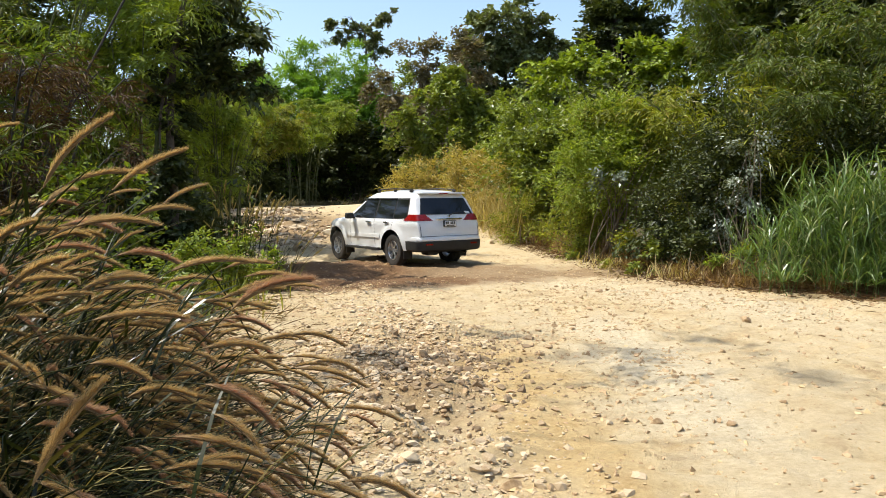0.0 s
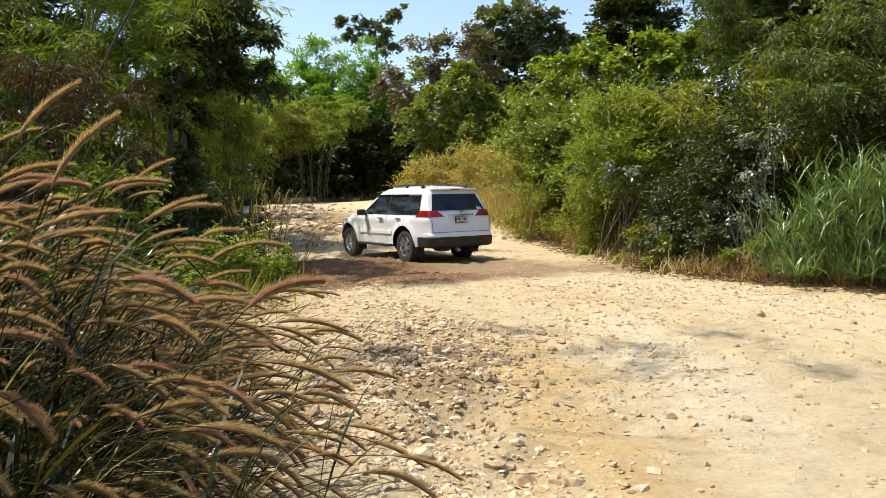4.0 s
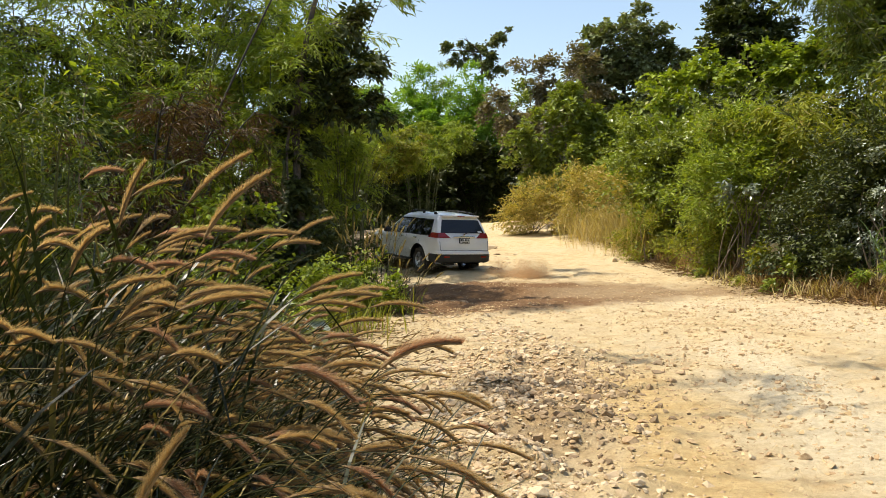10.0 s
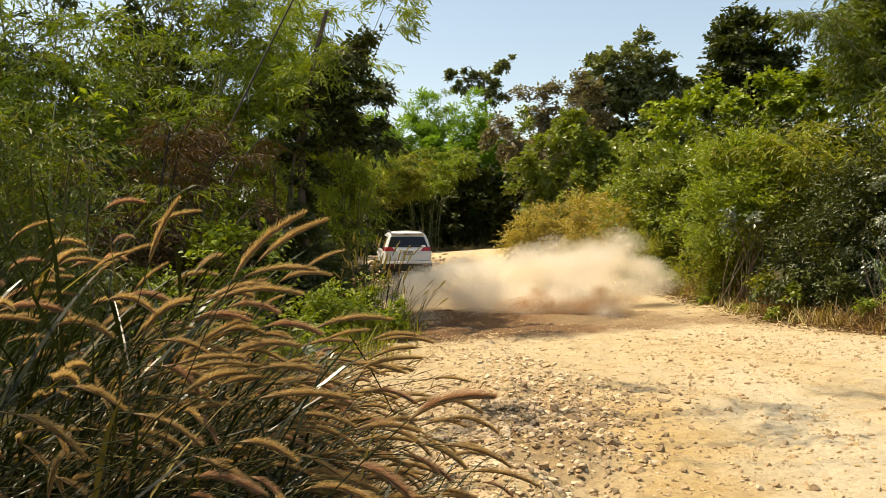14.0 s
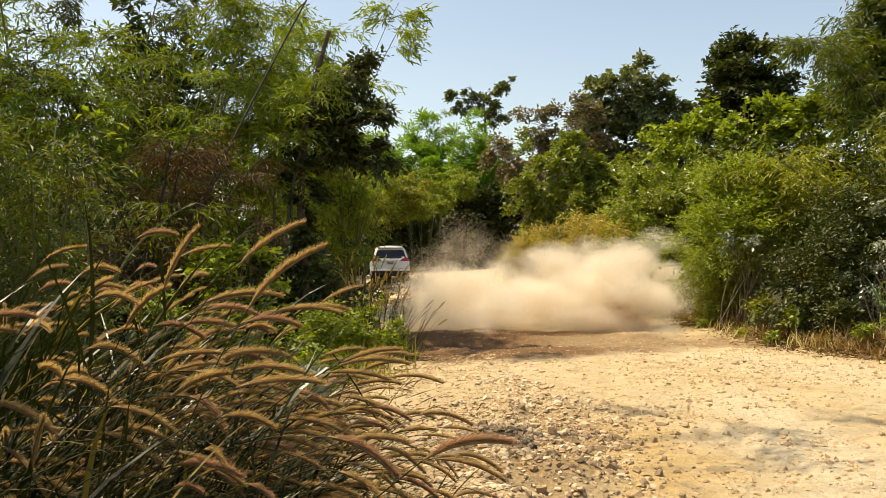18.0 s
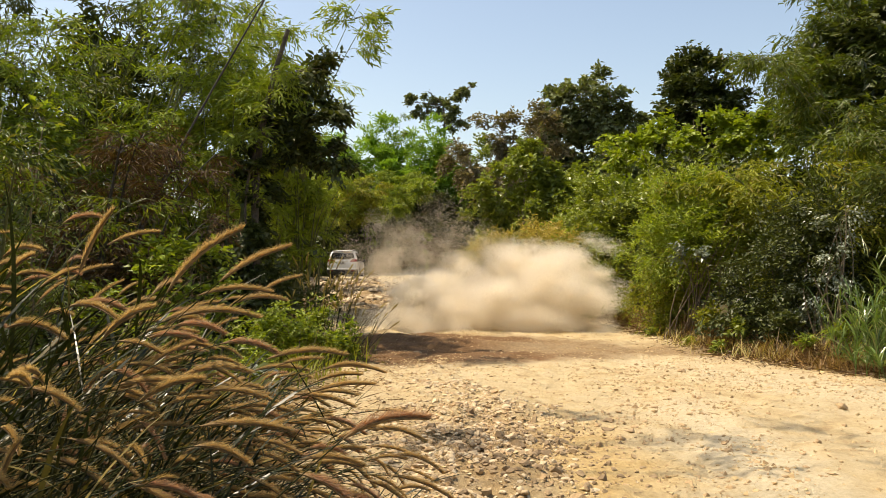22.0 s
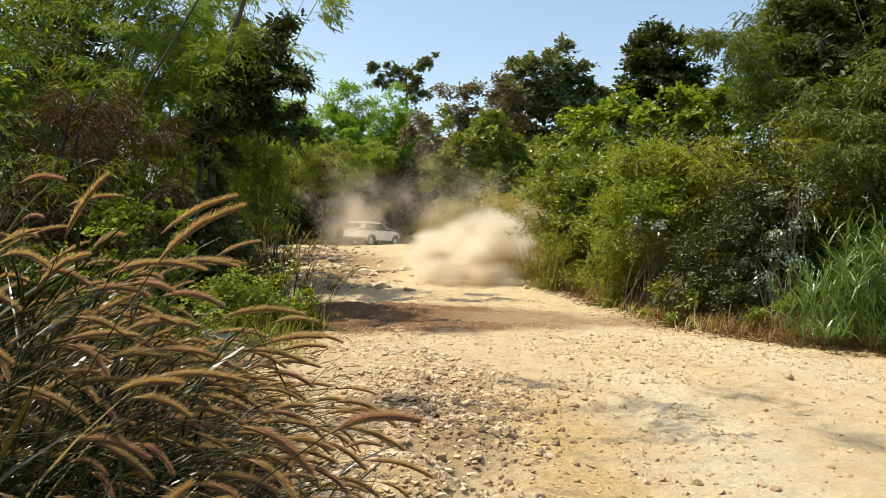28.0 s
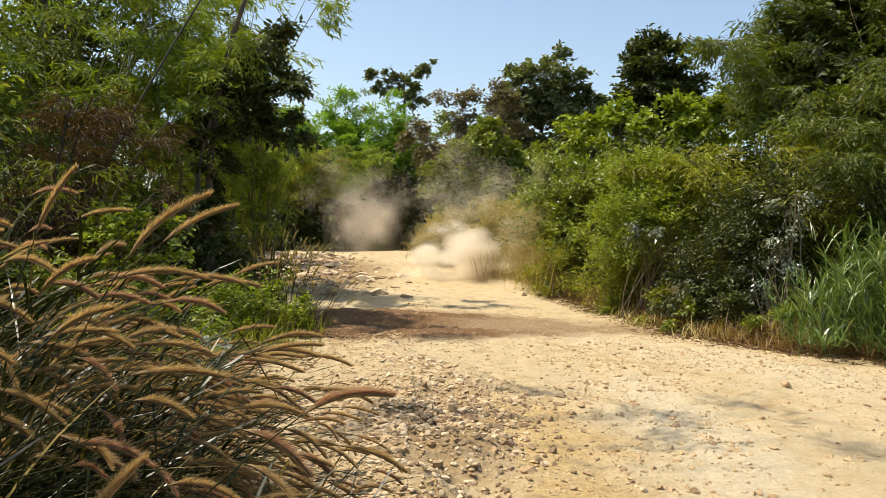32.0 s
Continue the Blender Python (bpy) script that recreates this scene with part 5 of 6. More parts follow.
shrub("small dark-leaved plant at the road's edge", 3.6, 20.0, 95, [(0, 0, 0.35, 0.4, 0.4, 0.35)], 190, 0.10, 0.055, L_BROAD, 5, 0.25)


def dead_verge(seed, n, y0, y1, shift, height):
    """Withered stalks and twigs leaning every way along the foot of the bank."""
    rng = np.random.default_rng(seed)
    y = rng.uniform(y0, y1, n)
    x = road_right(y) + shift + rng.normal(0, 0.22, n)
    base = np.column_stack([x, y, ground_z(x, y) - 0.02])
    v, f = blade_mesh(rng, base, height * rng.uniform(0.4, 1.2, n), rng.uniform(0, 2 * np.pi, n), np.abs(rng.normal(0.7, 0.4, n)), rng.uniform(0.006, 0.02, n), 5, 1.2)
    return tagged(new("dead_grass", mesh_from("dead_grass", v, f, L_STRAW)), "withered brown grass and stalks along the foot of the bank", "dead grass", kind="stuff")


dead_verge(51, 2400, 12.5, 20.0, 0.3, 0.45)
dead_verge(52, 2800, 18.0, 30.0, 0.3, 0.6)


def litter(seed, n, edge, shift, y0, y1, label):
    """Dead leaves and straws on the ground along the road's edge."""
    rng = np.random.default_rng(seed)
    y = rng.uniform(y0, y1, n)
    x = edge(y) + shift + rng.normal(0, 0.5, n)
    p = np.column_stack([x, y, ground_z(x, y) + rng.uniform(0.004, 0.05, n)])
    a = rng.uniform(0, 2 * np.pi, n)
    d = unit(np.stack([np.cos(a), np.sin(a), rng.normal(0, 0.25, n)], 1))
    straw = rng.uniform(0, 1, n) < 0.4
    v, f = leaf_quads(p, d, unit(rng.normal(0, 0.35, (n, 3)) + [0, 0, 1]), np.where(straw, rng.uniform(0.15, 0.5, n), rng.uniform(0.05, 0.12, n)), np.where(straw, 0.008, rng.uniform(0.02, 0.05, n)), 0.2)
    return tagged(new("leaf_litter", mesh_from("leaf_litter", v, f, L_DEAD)), label, "dead leaves", kind="stuff")


litter(6, 8000, road_right, 0.25, 10.5, 34.0, "brown dead leaves and straws along the foot of the bank")
litter(8, 9000, road_right, 0.55, 12.0, 30.0, "brown dead leaves and straws along the foot of the bank")
litter(7, 2600, road_left, -0.2, 8.0, 30.0, "brown dead leaves and straws along the verge")


# ---- woods that close the place in the distance and behind ----
def far_woods():
    rng = np.random.default_rng(5)
    blobs = []
    for a in np.arange(0, 360, 5.0):
        r = 92 + 14 * math.sin(a * 0.11) + rng.uniform(-6, 6)
        blobs.append((r * math.sin(radians(a)), 15 + r * math.cos(radians(a)), 4.5, 6, 6, rng.uniform(5.5, 8.5)))
    for x in np.arange(-42, 46, 5.5):
        for k in range(2):
            y = 52 + 18 * k + rng.uniform(-4, 4)
            if x < -18 or x > 12:
                blobs.append((x, y, 4.0, 4.5, 4, rng.uniform(5, 8)))
    for y in np.arange(-14, 50, 5):
        for x in (-19, 19):
            blobs.append((x + rng.uniform(-2, 2) - 3 * (x < 0), y, 3.2, 3.4, 3.4, rng.uniform(4, 6.5)))
    v, f = foliage(rng, blobs, 11000, 6, 0.8, 0.5, 1.0, 0.3, 0.9, 0.25, 0.5, 0.2, 0.4)
    v[:, 2] = np.maximum(v[:, 2], -1.2)
    return tagged(new("far_woods", mesh_from("far_woods", v, f, L_BROAD)), "dense green woods all around the clearing", "woods", kind="stuff")


far_woods()


# ---- stones ----
def crumb_batch(rng, p, size, flat=0.6):
    """Crumbs too small for more than six corners."""
    n = len(p)
    v = np.array([(1, 0, 0), (0, 1, 0), (-1, 0, 0), (0, -1, 0), (0, 0, 1), (0, 0, -1)])[None] * rng.uniform(0.6, 1.3, (n, 6, 1)) + rng.normal(0, 0.3, (n, 6, 3))
    v = v * (size[:, None] * rng.uniform(0.6, 1.2, (n, 3)) * [1, 1, flat])[:, None]
    tri = np.array([(0, 1, 4), (1, 2, 4), (2, 3, 4), (3, 0, 4), (1, 0, 5), (2, 1, 5), (3, 2, 5), (0, 3, 5)])
    return (v + p[:, None]).reshape(-1, 3), (tri[None] + (np.arange(n) * 6)[:, None, None]).reshape(-1, 3)


def stone_batch(rng, p, size, flat=0.6):
    """Angular stones: squashed, jittered twelve-cornered lumps."""
    g = (1 + 5**0.5) / 2
    ico = np.array([(-1, g, 0), (1, g, 0), (-1, -g, 0), (1, -g, 0), (0, -1, g), (0, 1, g), (0, -1, -g), (0, 1, -g), (g, 0, -1), (g, 0, 1), (-g, 0, -1), (-g, 0, 1)]) / 1.9
    tri = np.array([(0, 11, 5), (0, 5, 1), (0, 1, 7), (0, 7, 10), (0, 10, 11), (1, 5, 9), (5, 11, 4), (11, 10, 2), (10, 7, 6), (7, 1, 8), (3, 9, 4), (3, 4, 2), (3, 2, 6), (3, 6, 8), (3, 8, 9), (4, 9, 5), (2, 4, 11), (6, 2, 10), (8, 6, 7), (9, 8, 1)])
    n = len(p)
    v = ico[None] * rng.uniform(0.5, 1.25, (n, 12, 1)) + rng.normal(0, 0.13, (n, 12, 3))
    a = rng.uniform(0, 2 * np.pi, n)
    c, s = np.cos(a)[:, None], np.sin(a)[:, None]
    sc = size[:, None] * rng.uniform(0.6, 1.2, (n, 3)) * [1, 1, flat]
    v = v * sc[:, None]
    v = np.stack([v[..., 0] * c - v[..., 1] * s, v[..., 0] * s + v[..., 1] * c, v[..., 2]], -1)
    f = tri[None] + (np.arange(n) * 12)[:, None, None]
    return (v + p[:, None]).reshape(-1, 3), f.reshape(-1, 3)


def scatter(name, label, seed, n, box4, size, material, weight=None, flat=0.45):
    rng = np.random.default_rng(seed)
    x, y = rng.uniform(box4[0], box4[1], n * 4), rng.uniform(box4[2], box4[3], n * 4)
    keep = (x > road_left(y) - 0.3) & (x < road_right(y) + 0.2)
    if weight is not None:
        keep &= rng.uniform(0, 1, n * 4) < weight(x, y)
    x, y = x[keep][:n], y[keep][:n]
    s = size[0] * (size[1] / size[0]) ** (rng.uniform(0, 1, len(x)) ** 2.2)
    z = ground_z(x, y) + s * flat * 0.12
    v, f = (crumb_batch if size[1] < 0.035 else stone_batch)(rng, np.column_stack([x, y, z]), s, flat)
    return tagged(new(name, mesh_from(name, v, f, material)), label, "stones", kind="stuff")


def ridge_weight(x, y):
    return np.exp(-(((x + 0.45 + (y - 7) * 0.12) / 0.75) ** 2)) * (0.45 + np.clip(fbm(x * 1.1, y * 1.1, 31) * 2.5, -0.4, 0.5))


def patch_weight(x, y):
    return np.exp(-(((x + 0.2) / 0.75) ** 2) - ((y - 7.4) / 1.2) ** 2)


def near_weight(x, y):
    return np.exp(-(((x - 0.1 + (y - 4) * 0.12) / 0.55) ** 2)) * np.clip((6.6 - y) / 1.5, 0, 1)


def slab_weight(x, y):
    return np.exp(-(((x + 5.6 + (y - 26) * 0.28) / 2.0) ** 2))


def loose_weight(x, y):
    browned = np.exp(-(((x + 1.8) / 3.0) ** 2) - ((y - 17.0) / 2.4) ** 2)
    return (0.25 + np.clip(fbm(x * 0.6, y * 0.6, 33) * 3, 0, 0.75)) * (1 - 0.9 * browned)


scatter("gravel", "pale broken stones along the washed-out ridge", 1, 8000, (-2.6, 1.6, 3.2, 13.5), (0.006, 0.05), M_STONE, ridge_weight, 0.6)
scatter("gravel", "pale broken stones where the ridge is barest", 13, 1500, (-1.4, 1.6, 3.3, 6.6), (0.01, 0.05), M_STONE, near_weight, 0.6)
scatter("gravel", "dark grey broken stones in the washed-out hollow", 2, 2600, (-2.0, 1.8, 5.6, 9.6), (0.008, 0.06), M_SLATE, patch_weight, 0.7)
scatter("gravel", "flat broken stones of mixed brown on the ridge", 14, 2600, (-2.2, 1.4, 3.3, 11.5), (0.012, 0.06), M_ROCK, ridge_weight, 0.5)
scatter("gravel", "flat pale broken stones on the ridge", 15, 1800, (-2.2, 1.4, 3.3, 11.5), (0.012, 0.07), M_STONE, ridge_weight, 0.45)
scatter("gravel", "small loose stones scattered over the road", 3, 9000, (-3.0, 8.0, 3.0, 22.0), (0.008, 0.034), M_CLOD, loose_weight, 0.6)
scatter("gravel", "fine tan gravel over the washed-out ridge", 8, 13000, (-3.2, 1.6, 3.2, 14.5), (0.006, 0.032), M_CLOD, ridge_weight, 0.6)
scatter("gravel", "loose pale clods on the bare road", 9, 700, (-2.0, 8.0, 3.4, 16.0), (0.01, 0.04), M_CLOD, loose_weight, 0.5)
scatter("pebbles", "dark crumbs of earth scattered over the road", 4, 9500, (-3.0, 8.0, 3.0, 22.0), (0.006, 0.03), M_ROCK, loose_weight, 0.7)
scatter("pebbles", "crumbled clods of earth on the road", 6, 1900, (-3.0, 8.0, 3.5, 20.0), (0.012, 0.05), M_ROCK, loose_weight, 0.6)
scatter("rubble", "grey broken rock on the rise of the road", 5, 1500, (-13.0, -1.0, 23.5, 47.0), (0.04, 0.26), M_SLATE, slab_weight, 0.5)
scatter("rubble", "pale rock slabs on the rise of the road", 12, 1300, (-13.0, -1.0, 24.0, 47.0), (0.05, 0.36), M_STONE, slab_weight, 0.42)


def edge_weight(x, y):
    return np.exp(-(((x - road_right(y) + 0.05) / 0.25) ** 2))


scatter("gravel", "brown clods and stones along the foot of the bank", 10, 420, (1.0, 9.0, 10.0, 27.0), (0.02, 0.11), M_ROCK, edge_weight, 0.6)
scatter("gravel", "ochre clods and crumbs heaped along the foot of the bank", 16, 1500, (4.0, 9.8, 10.0, 19.0), (0.015, 0.09), M_CLOD, edge_weight, 0.6)


def rock_mesh(seed, flat=0.65, material=None):
    """A broken stone: the hull of a few scattered corners, its edges a little worn."""
    rng = np.random.default_rng(seed)
    bm = bmesh.new()
    for p in unit(rng.normal(0, 1, (15, 3))) * rng.uniform(0.36, 0.54, (15, 1)) * [1.15, 0.85, flat]:
        bm.verts.new(p)
    r = bmesh.ops.convex_hull(bm, input=bm.verts)
    bmesh.ops.delete(bm, geom=[g for g in r["geom_interior"] if isinstance(g, bmesh.types.BMVert)], context="VERTS")
    bmesh.ops.bevel(bm, geom=bm.edges[:], offset=0.018, segments=1, affect="EDGES")
    me = bpy.data.meshes.new("rock")
    bm.to_mesh(me)
    bm.free()
    me.materials.append(material or M_ROCK)
    return me


ROCKS = [rock_mesh(s, f) for s, f in ((1, 0.7), (2, 0.6), (3, 0.75), (4, 0.5))]
PALE_ROCKS = [rock_mesh(s, f, M_STONE) for s, f in ((1, 0.7), (2, 0.6), (3, 0.75), (4, 0.5))]


def rock(x, y, size, k=0, label="angular brown stone lying on the road"):
    ob = new("rock", (PALE_ROCKS if "pale" in label else ROCKS)[k % 4])
    ob.matrix_basis = Matrix.Translation((x, y, zg(x, y) + size * 0.06)) @ Euler((0.15 * k, 0.1, k * 1.7)).to_matrix().to_4x4() @ Matrix.Scale(size, 4)
    return tagged(ob, label, "rock", "loose stones on the road")


rock(0.44, 6.15, 0.13, 0)
rock(3.84, 10.05, 0.19, 1, "reddish brown stone lying on the bare road")
rock(1.41, 10.06, 0.10, 2)
rock(-1.86, 15.87, 0.20, 3, "dark brown stone in the browned hollow")
rock(-2.06, 15.95, 0.22, 0, "dark brown stone in the browned hollow")
rock(-2.3, 16.2, 0.12, 1, "dark brown stone in the browned hollow")
rock(1.6, 5.85, 0.10, 2)
rock(1.26, 5.9, 0.09, 1, "pale flat stone lying on the road")
rock(1.72, 5.7, 0.11, 3, "pale flat stone lying on the road")
rock(2.5, 12.8, 0.13, 0)
rock(2.85, 8.05, 0.10, 1)
rock(-0.02, 7.5, 0.17, 2, "grey stone in the washed-out hollow")
rock(-0.55, 4.75, 0.14, 3, "pale stone on the gravel ridge")
rock(-0.38, 4.85, 0.11, 1, "pale stone on the gravel ridge")
rock(-0.2, 4.9, 0.12, 0, "pale stone on the gravel ridge")
rock(0.42, 4.6, 0.15, 2, "reddish stone on the gravel ridge")
rock(-1.05, 5.9, 0.22, 3, "flat grey stone on the gravel ridge")
rock(-0.95, 5.6, 0.12, 0, "pale stone on the gravel ridge")
rock(1.9, 7.6, 0.09, 0)
rock(1.0, 8.0, 0.11, 1)
rock(4.7, 7.2, 0.10, 2)
rock(0.2, 6.6, 0.11, 3, "grey stone in the washed-out hollow")
rock(1.5, 25.0, 0.28, 1, "pale stone beside the wheel track")
rng_rock = np.random.default_rng(77)
for i in range(46):
    ry = float(rng_rock.uniform(5, 20))
    rx = float(rng_rock.uniform(max(-2.4, road_left(ry) + 0.2), road_right(ry) - 0.3))
    rock(rx, ry, float(0.03 + 0.06 * rng_rock.uniform(0, 1) ** 3), i)
for i in range(40):
    ry = float(rng_rock.uniform(4.3, 11))
    rock(float(-0.45 - (ry - 7) * 0.12 + rng_rock.normal(0, 0.5)), ry, float(rng_rock.uniform(0.05, 0.12)), i, "pale stone on the gravel ridge")


# ---- fountain grass in the foreground ----
def seed_head_mesh(seed, length, material, droop, stout=1.0, n=800, hair=0.0011):
    """A bristly spike along x that bends down."""
    rng = np.random.default_rng(seed)
    t = rng.uniform(0, 1, n) ** 0.9
    fat = 0.0115 * stout * np.minimum(1, t * 6) * (1 - 0.7 * t**2)

    def mid(t):
        return np.stack([length * t * (1 - 0.12 * droop * t), np.zeros_like(t), -droop * length * 0.5 * t**1.8], -1)

    a = rng.uniform(0, 2 * np.pi, n)
    d = unit(np.stack([np.full(n, 4.0), np.cos(a), np.sin(a)], -1) + rng.normal(0, 0.12, (n, 3)))
    p = mid(t)
    ln = ((fat * 3.4 + 0.012) * rng.uniform(0.7, 1.35, n))[:, None]
    s = unit(np.cross(d, rng.normal(0, 1, (n, 3)))) * hair
    v = np.stack([p - s, p + s, p + d * ln], 1).reshape(-1, 3)
    f = np.arange(3 * n).reshape(-1, 3)
    tt = np.linspace(0, 1, 9)
    v2, f2 = tubes([(mid(tt), 0.0085 * stout * np.minimum(1, tt * 5 + 0.2) * (1 - 0.7 * tt))], 5)
    f2 = np.concatenate([f2[:, [0, 1, 2]], f2[:, [0, 2, 3]]])
    v, f = merge((v, f), (v2, f2))
    me = mesh_from("seed_head", v, f, material)
    me.materials.append(M_HEADCORE)
    me.polygons.foreach_set("material_index", np.concatenate([np.zeros(n), np.ones(len(f2))]).astype(np.int32))
    return me


HEADS = [
    seed_head_mesh(seed, length, material, droop, 1.12, 1500, 0.0007)
    for seed, length, material, droop in ((1, 0.29, L_HEAD, 0.7), (2, 0.35, L_HEAD, 1.0), (3, 0.28, L_HEADPINK, 0.9), (4, 0.32, L_HEAD, 0.5), (5, 0.37, L_HEAD, 0.7))
]


FINE_HEADS = [seed_head_mesh(11, 0.26, L_HEAD, 0.4, 1.0, 5000, 0.0003)]
PALE_HEADS = [seed_head_mesh(6 + k, (0.17, 0.2, 0.15)[k], L_DRY, 0.15, 1.05) for k in range(3)]


def fountain_grass(x, y, seed, stems=22, height=(1.3, 2.2), lean=0.5, curl=0.9, blades=260, az=0.0, spread=0.22, heads=True, label="clump of fountain grass with drooping golden seed heads", blade_h=1.0, az_var=0.8, share=1.0, head_size=0.85, side_heads=False, spikes=HEADS):
    """Stems that the wind bends over; each ends in a seed head."""
    rng = np.random.default_rng(seed)
    ob = plant_base("fountain_grass", label, "grass", x, y, "fountain grass clumps")
    lines = []
    for k in range(stems):
        L = rng.uniform(*height)
        a = rng.normal(az, az_var)
        th0, dth = abs(rng.normal(lean, 0.3)), curl * rng.uniform(0.6, 1.4)
        t = np.linspace(0, 1, 11)
        ang = th0 + dth * t**2.0
        step = L / 10
        hx = np.concatenate([[0], np.cumsum(np.sin(ang[:-1]) * step)])
        hz = np.concatenate([[0], np.cumsum(np.cos(ang[:-1]) * step)])
        b = rng.normal(0, spread, 2)
        wob = rng.normal(0, 0.04) * t**2
        pts = np.stack([b[0] + hx * math.cos(a) - wob * math.sin(a), b[1] + hx * math.sin(a) + wob * math.cos(a), hz], 1)
        lines.append((pts, np.linspace(0.0046, 0.0019, 11)))
        if heads and rng.uniform() < share:
            d = Vector(pts[-1] - pts[-2]).normalized()
            q = d.to_track_quat("X", "Z")
            m = Matrix.Translation(pts[-1]) @ q.to_matrix().to_4x4() @ Matrix.Scale(head_size * float(rng.uniform(0.8, 1.15)), 4)
            child("seed_head", spikes[int(rng.integers(0, len(spikes)))], ob, "", m)
            if side_heads and rng.uniform() < 0.95:
                k = int(rng.integers(6, 9))
                d = (d + Vector(rng.normal(0, 0.28, 3)) + Vector((0, 0, 0.15))).normalized()
                foot, tip = Vector(pts[k]), Vector(pts[k]) + d * float(rng.uniform(0.12, 0.3))
                lines.append((np.stack([foot + (tip - foot) * u for u in np.linspace(0, 1, 11)]), np.linspace(0.003, 0.0018, 11)))
                m = Matrix.Translation(tip) @ d.to_track_quat("X", "Z").to_matrix().to_4x4() @ Matrix.Scale(head_size * float(rng.uniform(0.7, 1.05)), 4)
                child("seed_head", spikes[int(rng.integers(0, len(spikes)))], ob, "", m)
    v, f = tubes(lines, 4)
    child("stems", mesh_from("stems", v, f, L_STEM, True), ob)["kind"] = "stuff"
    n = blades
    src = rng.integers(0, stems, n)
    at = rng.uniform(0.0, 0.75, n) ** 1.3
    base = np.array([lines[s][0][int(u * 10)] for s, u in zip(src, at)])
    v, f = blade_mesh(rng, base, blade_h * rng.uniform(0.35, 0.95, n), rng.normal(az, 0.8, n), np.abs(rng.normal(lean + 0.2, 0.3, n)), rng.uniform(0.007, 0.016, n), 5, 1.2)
    # blades whose dark colour carries the clump's inner shade
    child("blades", mesh_from("blades", v, f, L_SHADEGRASS), ob)["kind"] = "stuff"
    v, f = blade_mesh(rng, base[: max(3, n // 13)], blade_h * rng.uniform(0.3, 0.8, max(3, n // 13)), rng.normal(az, 1.0, max(3, n // 13)), np.abs(rng.normal(lean + 0.5, 0.4, max(3, n // 13))), rng.uniform(0.004, 0.009, max(3, n // 13)), 5, 1.4)
    child("dry_blades", mesh_from("dry_blades", v, f, L_DRY), ob)["kind"] = "stuff"
    return ob


TUFTS = [
    fountain_grass(-2.2, 2.5, 101, 40, (1.4, 2.0), 0.55, 1.05, 480, share=0.15),
    fountain_grass(-2.4, 3.1, 102, 46, (1.5, 2.2), 0.48, 1.05, 220, head_size=0.9, side_heads=True),
    fountain_grass(-2.1, 3.4, 103, 46, (1.2, 1.85), 0.65, 1.0, 220, head_size=0.9, side_heads=True),
    fountain_grass(-2.6, 3.9, 104, 42, (1.4, 2.1), 0.48, 1.05, 230, head_size=0.9, side_heads=True),
    fountain_grass(-1.95, 2.2, 105, 36, (1.1, 1.7), 0.7, 1.0, 480, share=0.1),
    fountain_grass(-1.9, 2.9, 106, 42, (1.0, 1.6), 0.75, 1.0, 240, share=0.5, head_size=0.9, side_heads=True),
    fountain_grass(-2.1, 4.5, 107, 38, (1.1, 1.6), 0.65, 1.0, 200, head_size=0.9, side_heads=True),
    fountain_grass(-2.9, 4.8, 108, 38, (1.1, 1.7), 0.55, 1.0, 220, head_size=0.9, side_heads=True),
    fountain_grass(-1.8, 2.45, 109, 30, (0.8, 1.3), 0.85, 0.9, 180, share=0.2, side_heads=True),
    fountain_grass(-1.9, 3.8, 110, 38, (0.9, 1.5), 0.75, 1.0, 150, head_size=0.9, side_heads=True),
    fountain_grass(-3.1, 3.6, 111, 58, (1.9, 2.45), 0.4, 1.15, 280, side_heads=True),
    fountain_grass(-2.1, 1.7, 112, 30, (1.2, 1.8), 0.6, 1.0, 460, share=0.05),
    fountain_grass(-2.8, 2.7, 113, 56, (1.8, 2.3), 0.45, 1.15, 280, side_heads=True),
    fountain_grass(-2.1, 5.4, 114, 32, (0.8, 1.2), 0.7, 1.0, 170),
    fountain_grass(-2.7, 6.2, 116, 26, (0.8, 1.1), 0.65, 1.0, 170),
    fountain_grass(-3.4, 5.6, 117, 34, (1.2, 1.7), 0.45, 1.1, 220),
    fountain_grass(-1.62, 2.45, 115, 3, (1.72, 1.9), 0.22, 0.35, 12, 0.1, 0.06, True, "tall lone stems of fountain grass close by", 1.0, 0.3),
    fountain_grass(-1.03, 1.3, 149, 1, (1.28, 1.34), 0.1, 0.2, 4, 0.0, 0.0, True, "single stem of fountain grass close by", 0.6, 0.1, head_size=0.8, spikes=FINE_HEADS),
]
WEEDS = [
    fountain_grass(-3.55, 14.3, 121, 20, (1.0, 1.75), 0.06, 0.2, 40, 0.0, 0.2, True, "upright clump of pale seeding grass at the road's edge", az_var=1.5, head_size=1.3, spikes=PALE_HEADS),
    fountain_grass(-3.95, 14.8, 122, 20, (1.1, 1.9), 0.06, 0.2, 40, 0.0, 0.25, True, "upright clump of pale seeding grass at the road's edge", az_var=1.5, head_size=1.3, spikes=PALE_HEADS),
    fountain_grass(-3.1, 14.0, 123, 14, (0.8, 1.4), 0.15, 0.3, 40, 0.0, 0.2, True, "upright clump of pale seeding grass at the road's edge", az_var=1.0, head_size=1.2, spikes=PALE_HEADS),
]
shrub("low leafy weeds at the road's edge", -3.6, 13.5, 130, [(0, 0, 0.4, 0.5, 0.5, 0.45), (-0.7, 0.2, 0.6, 0.6, 0.6, 0.6), (-0.2, 0.8, 0.6, 0.5, 0.6, 0.6), (0.4, 0.6, 0.35, 0.35, 0.4, 0.35)], 1500, 0.085, 0.045, L_BRIGHT, 5, 0.22)
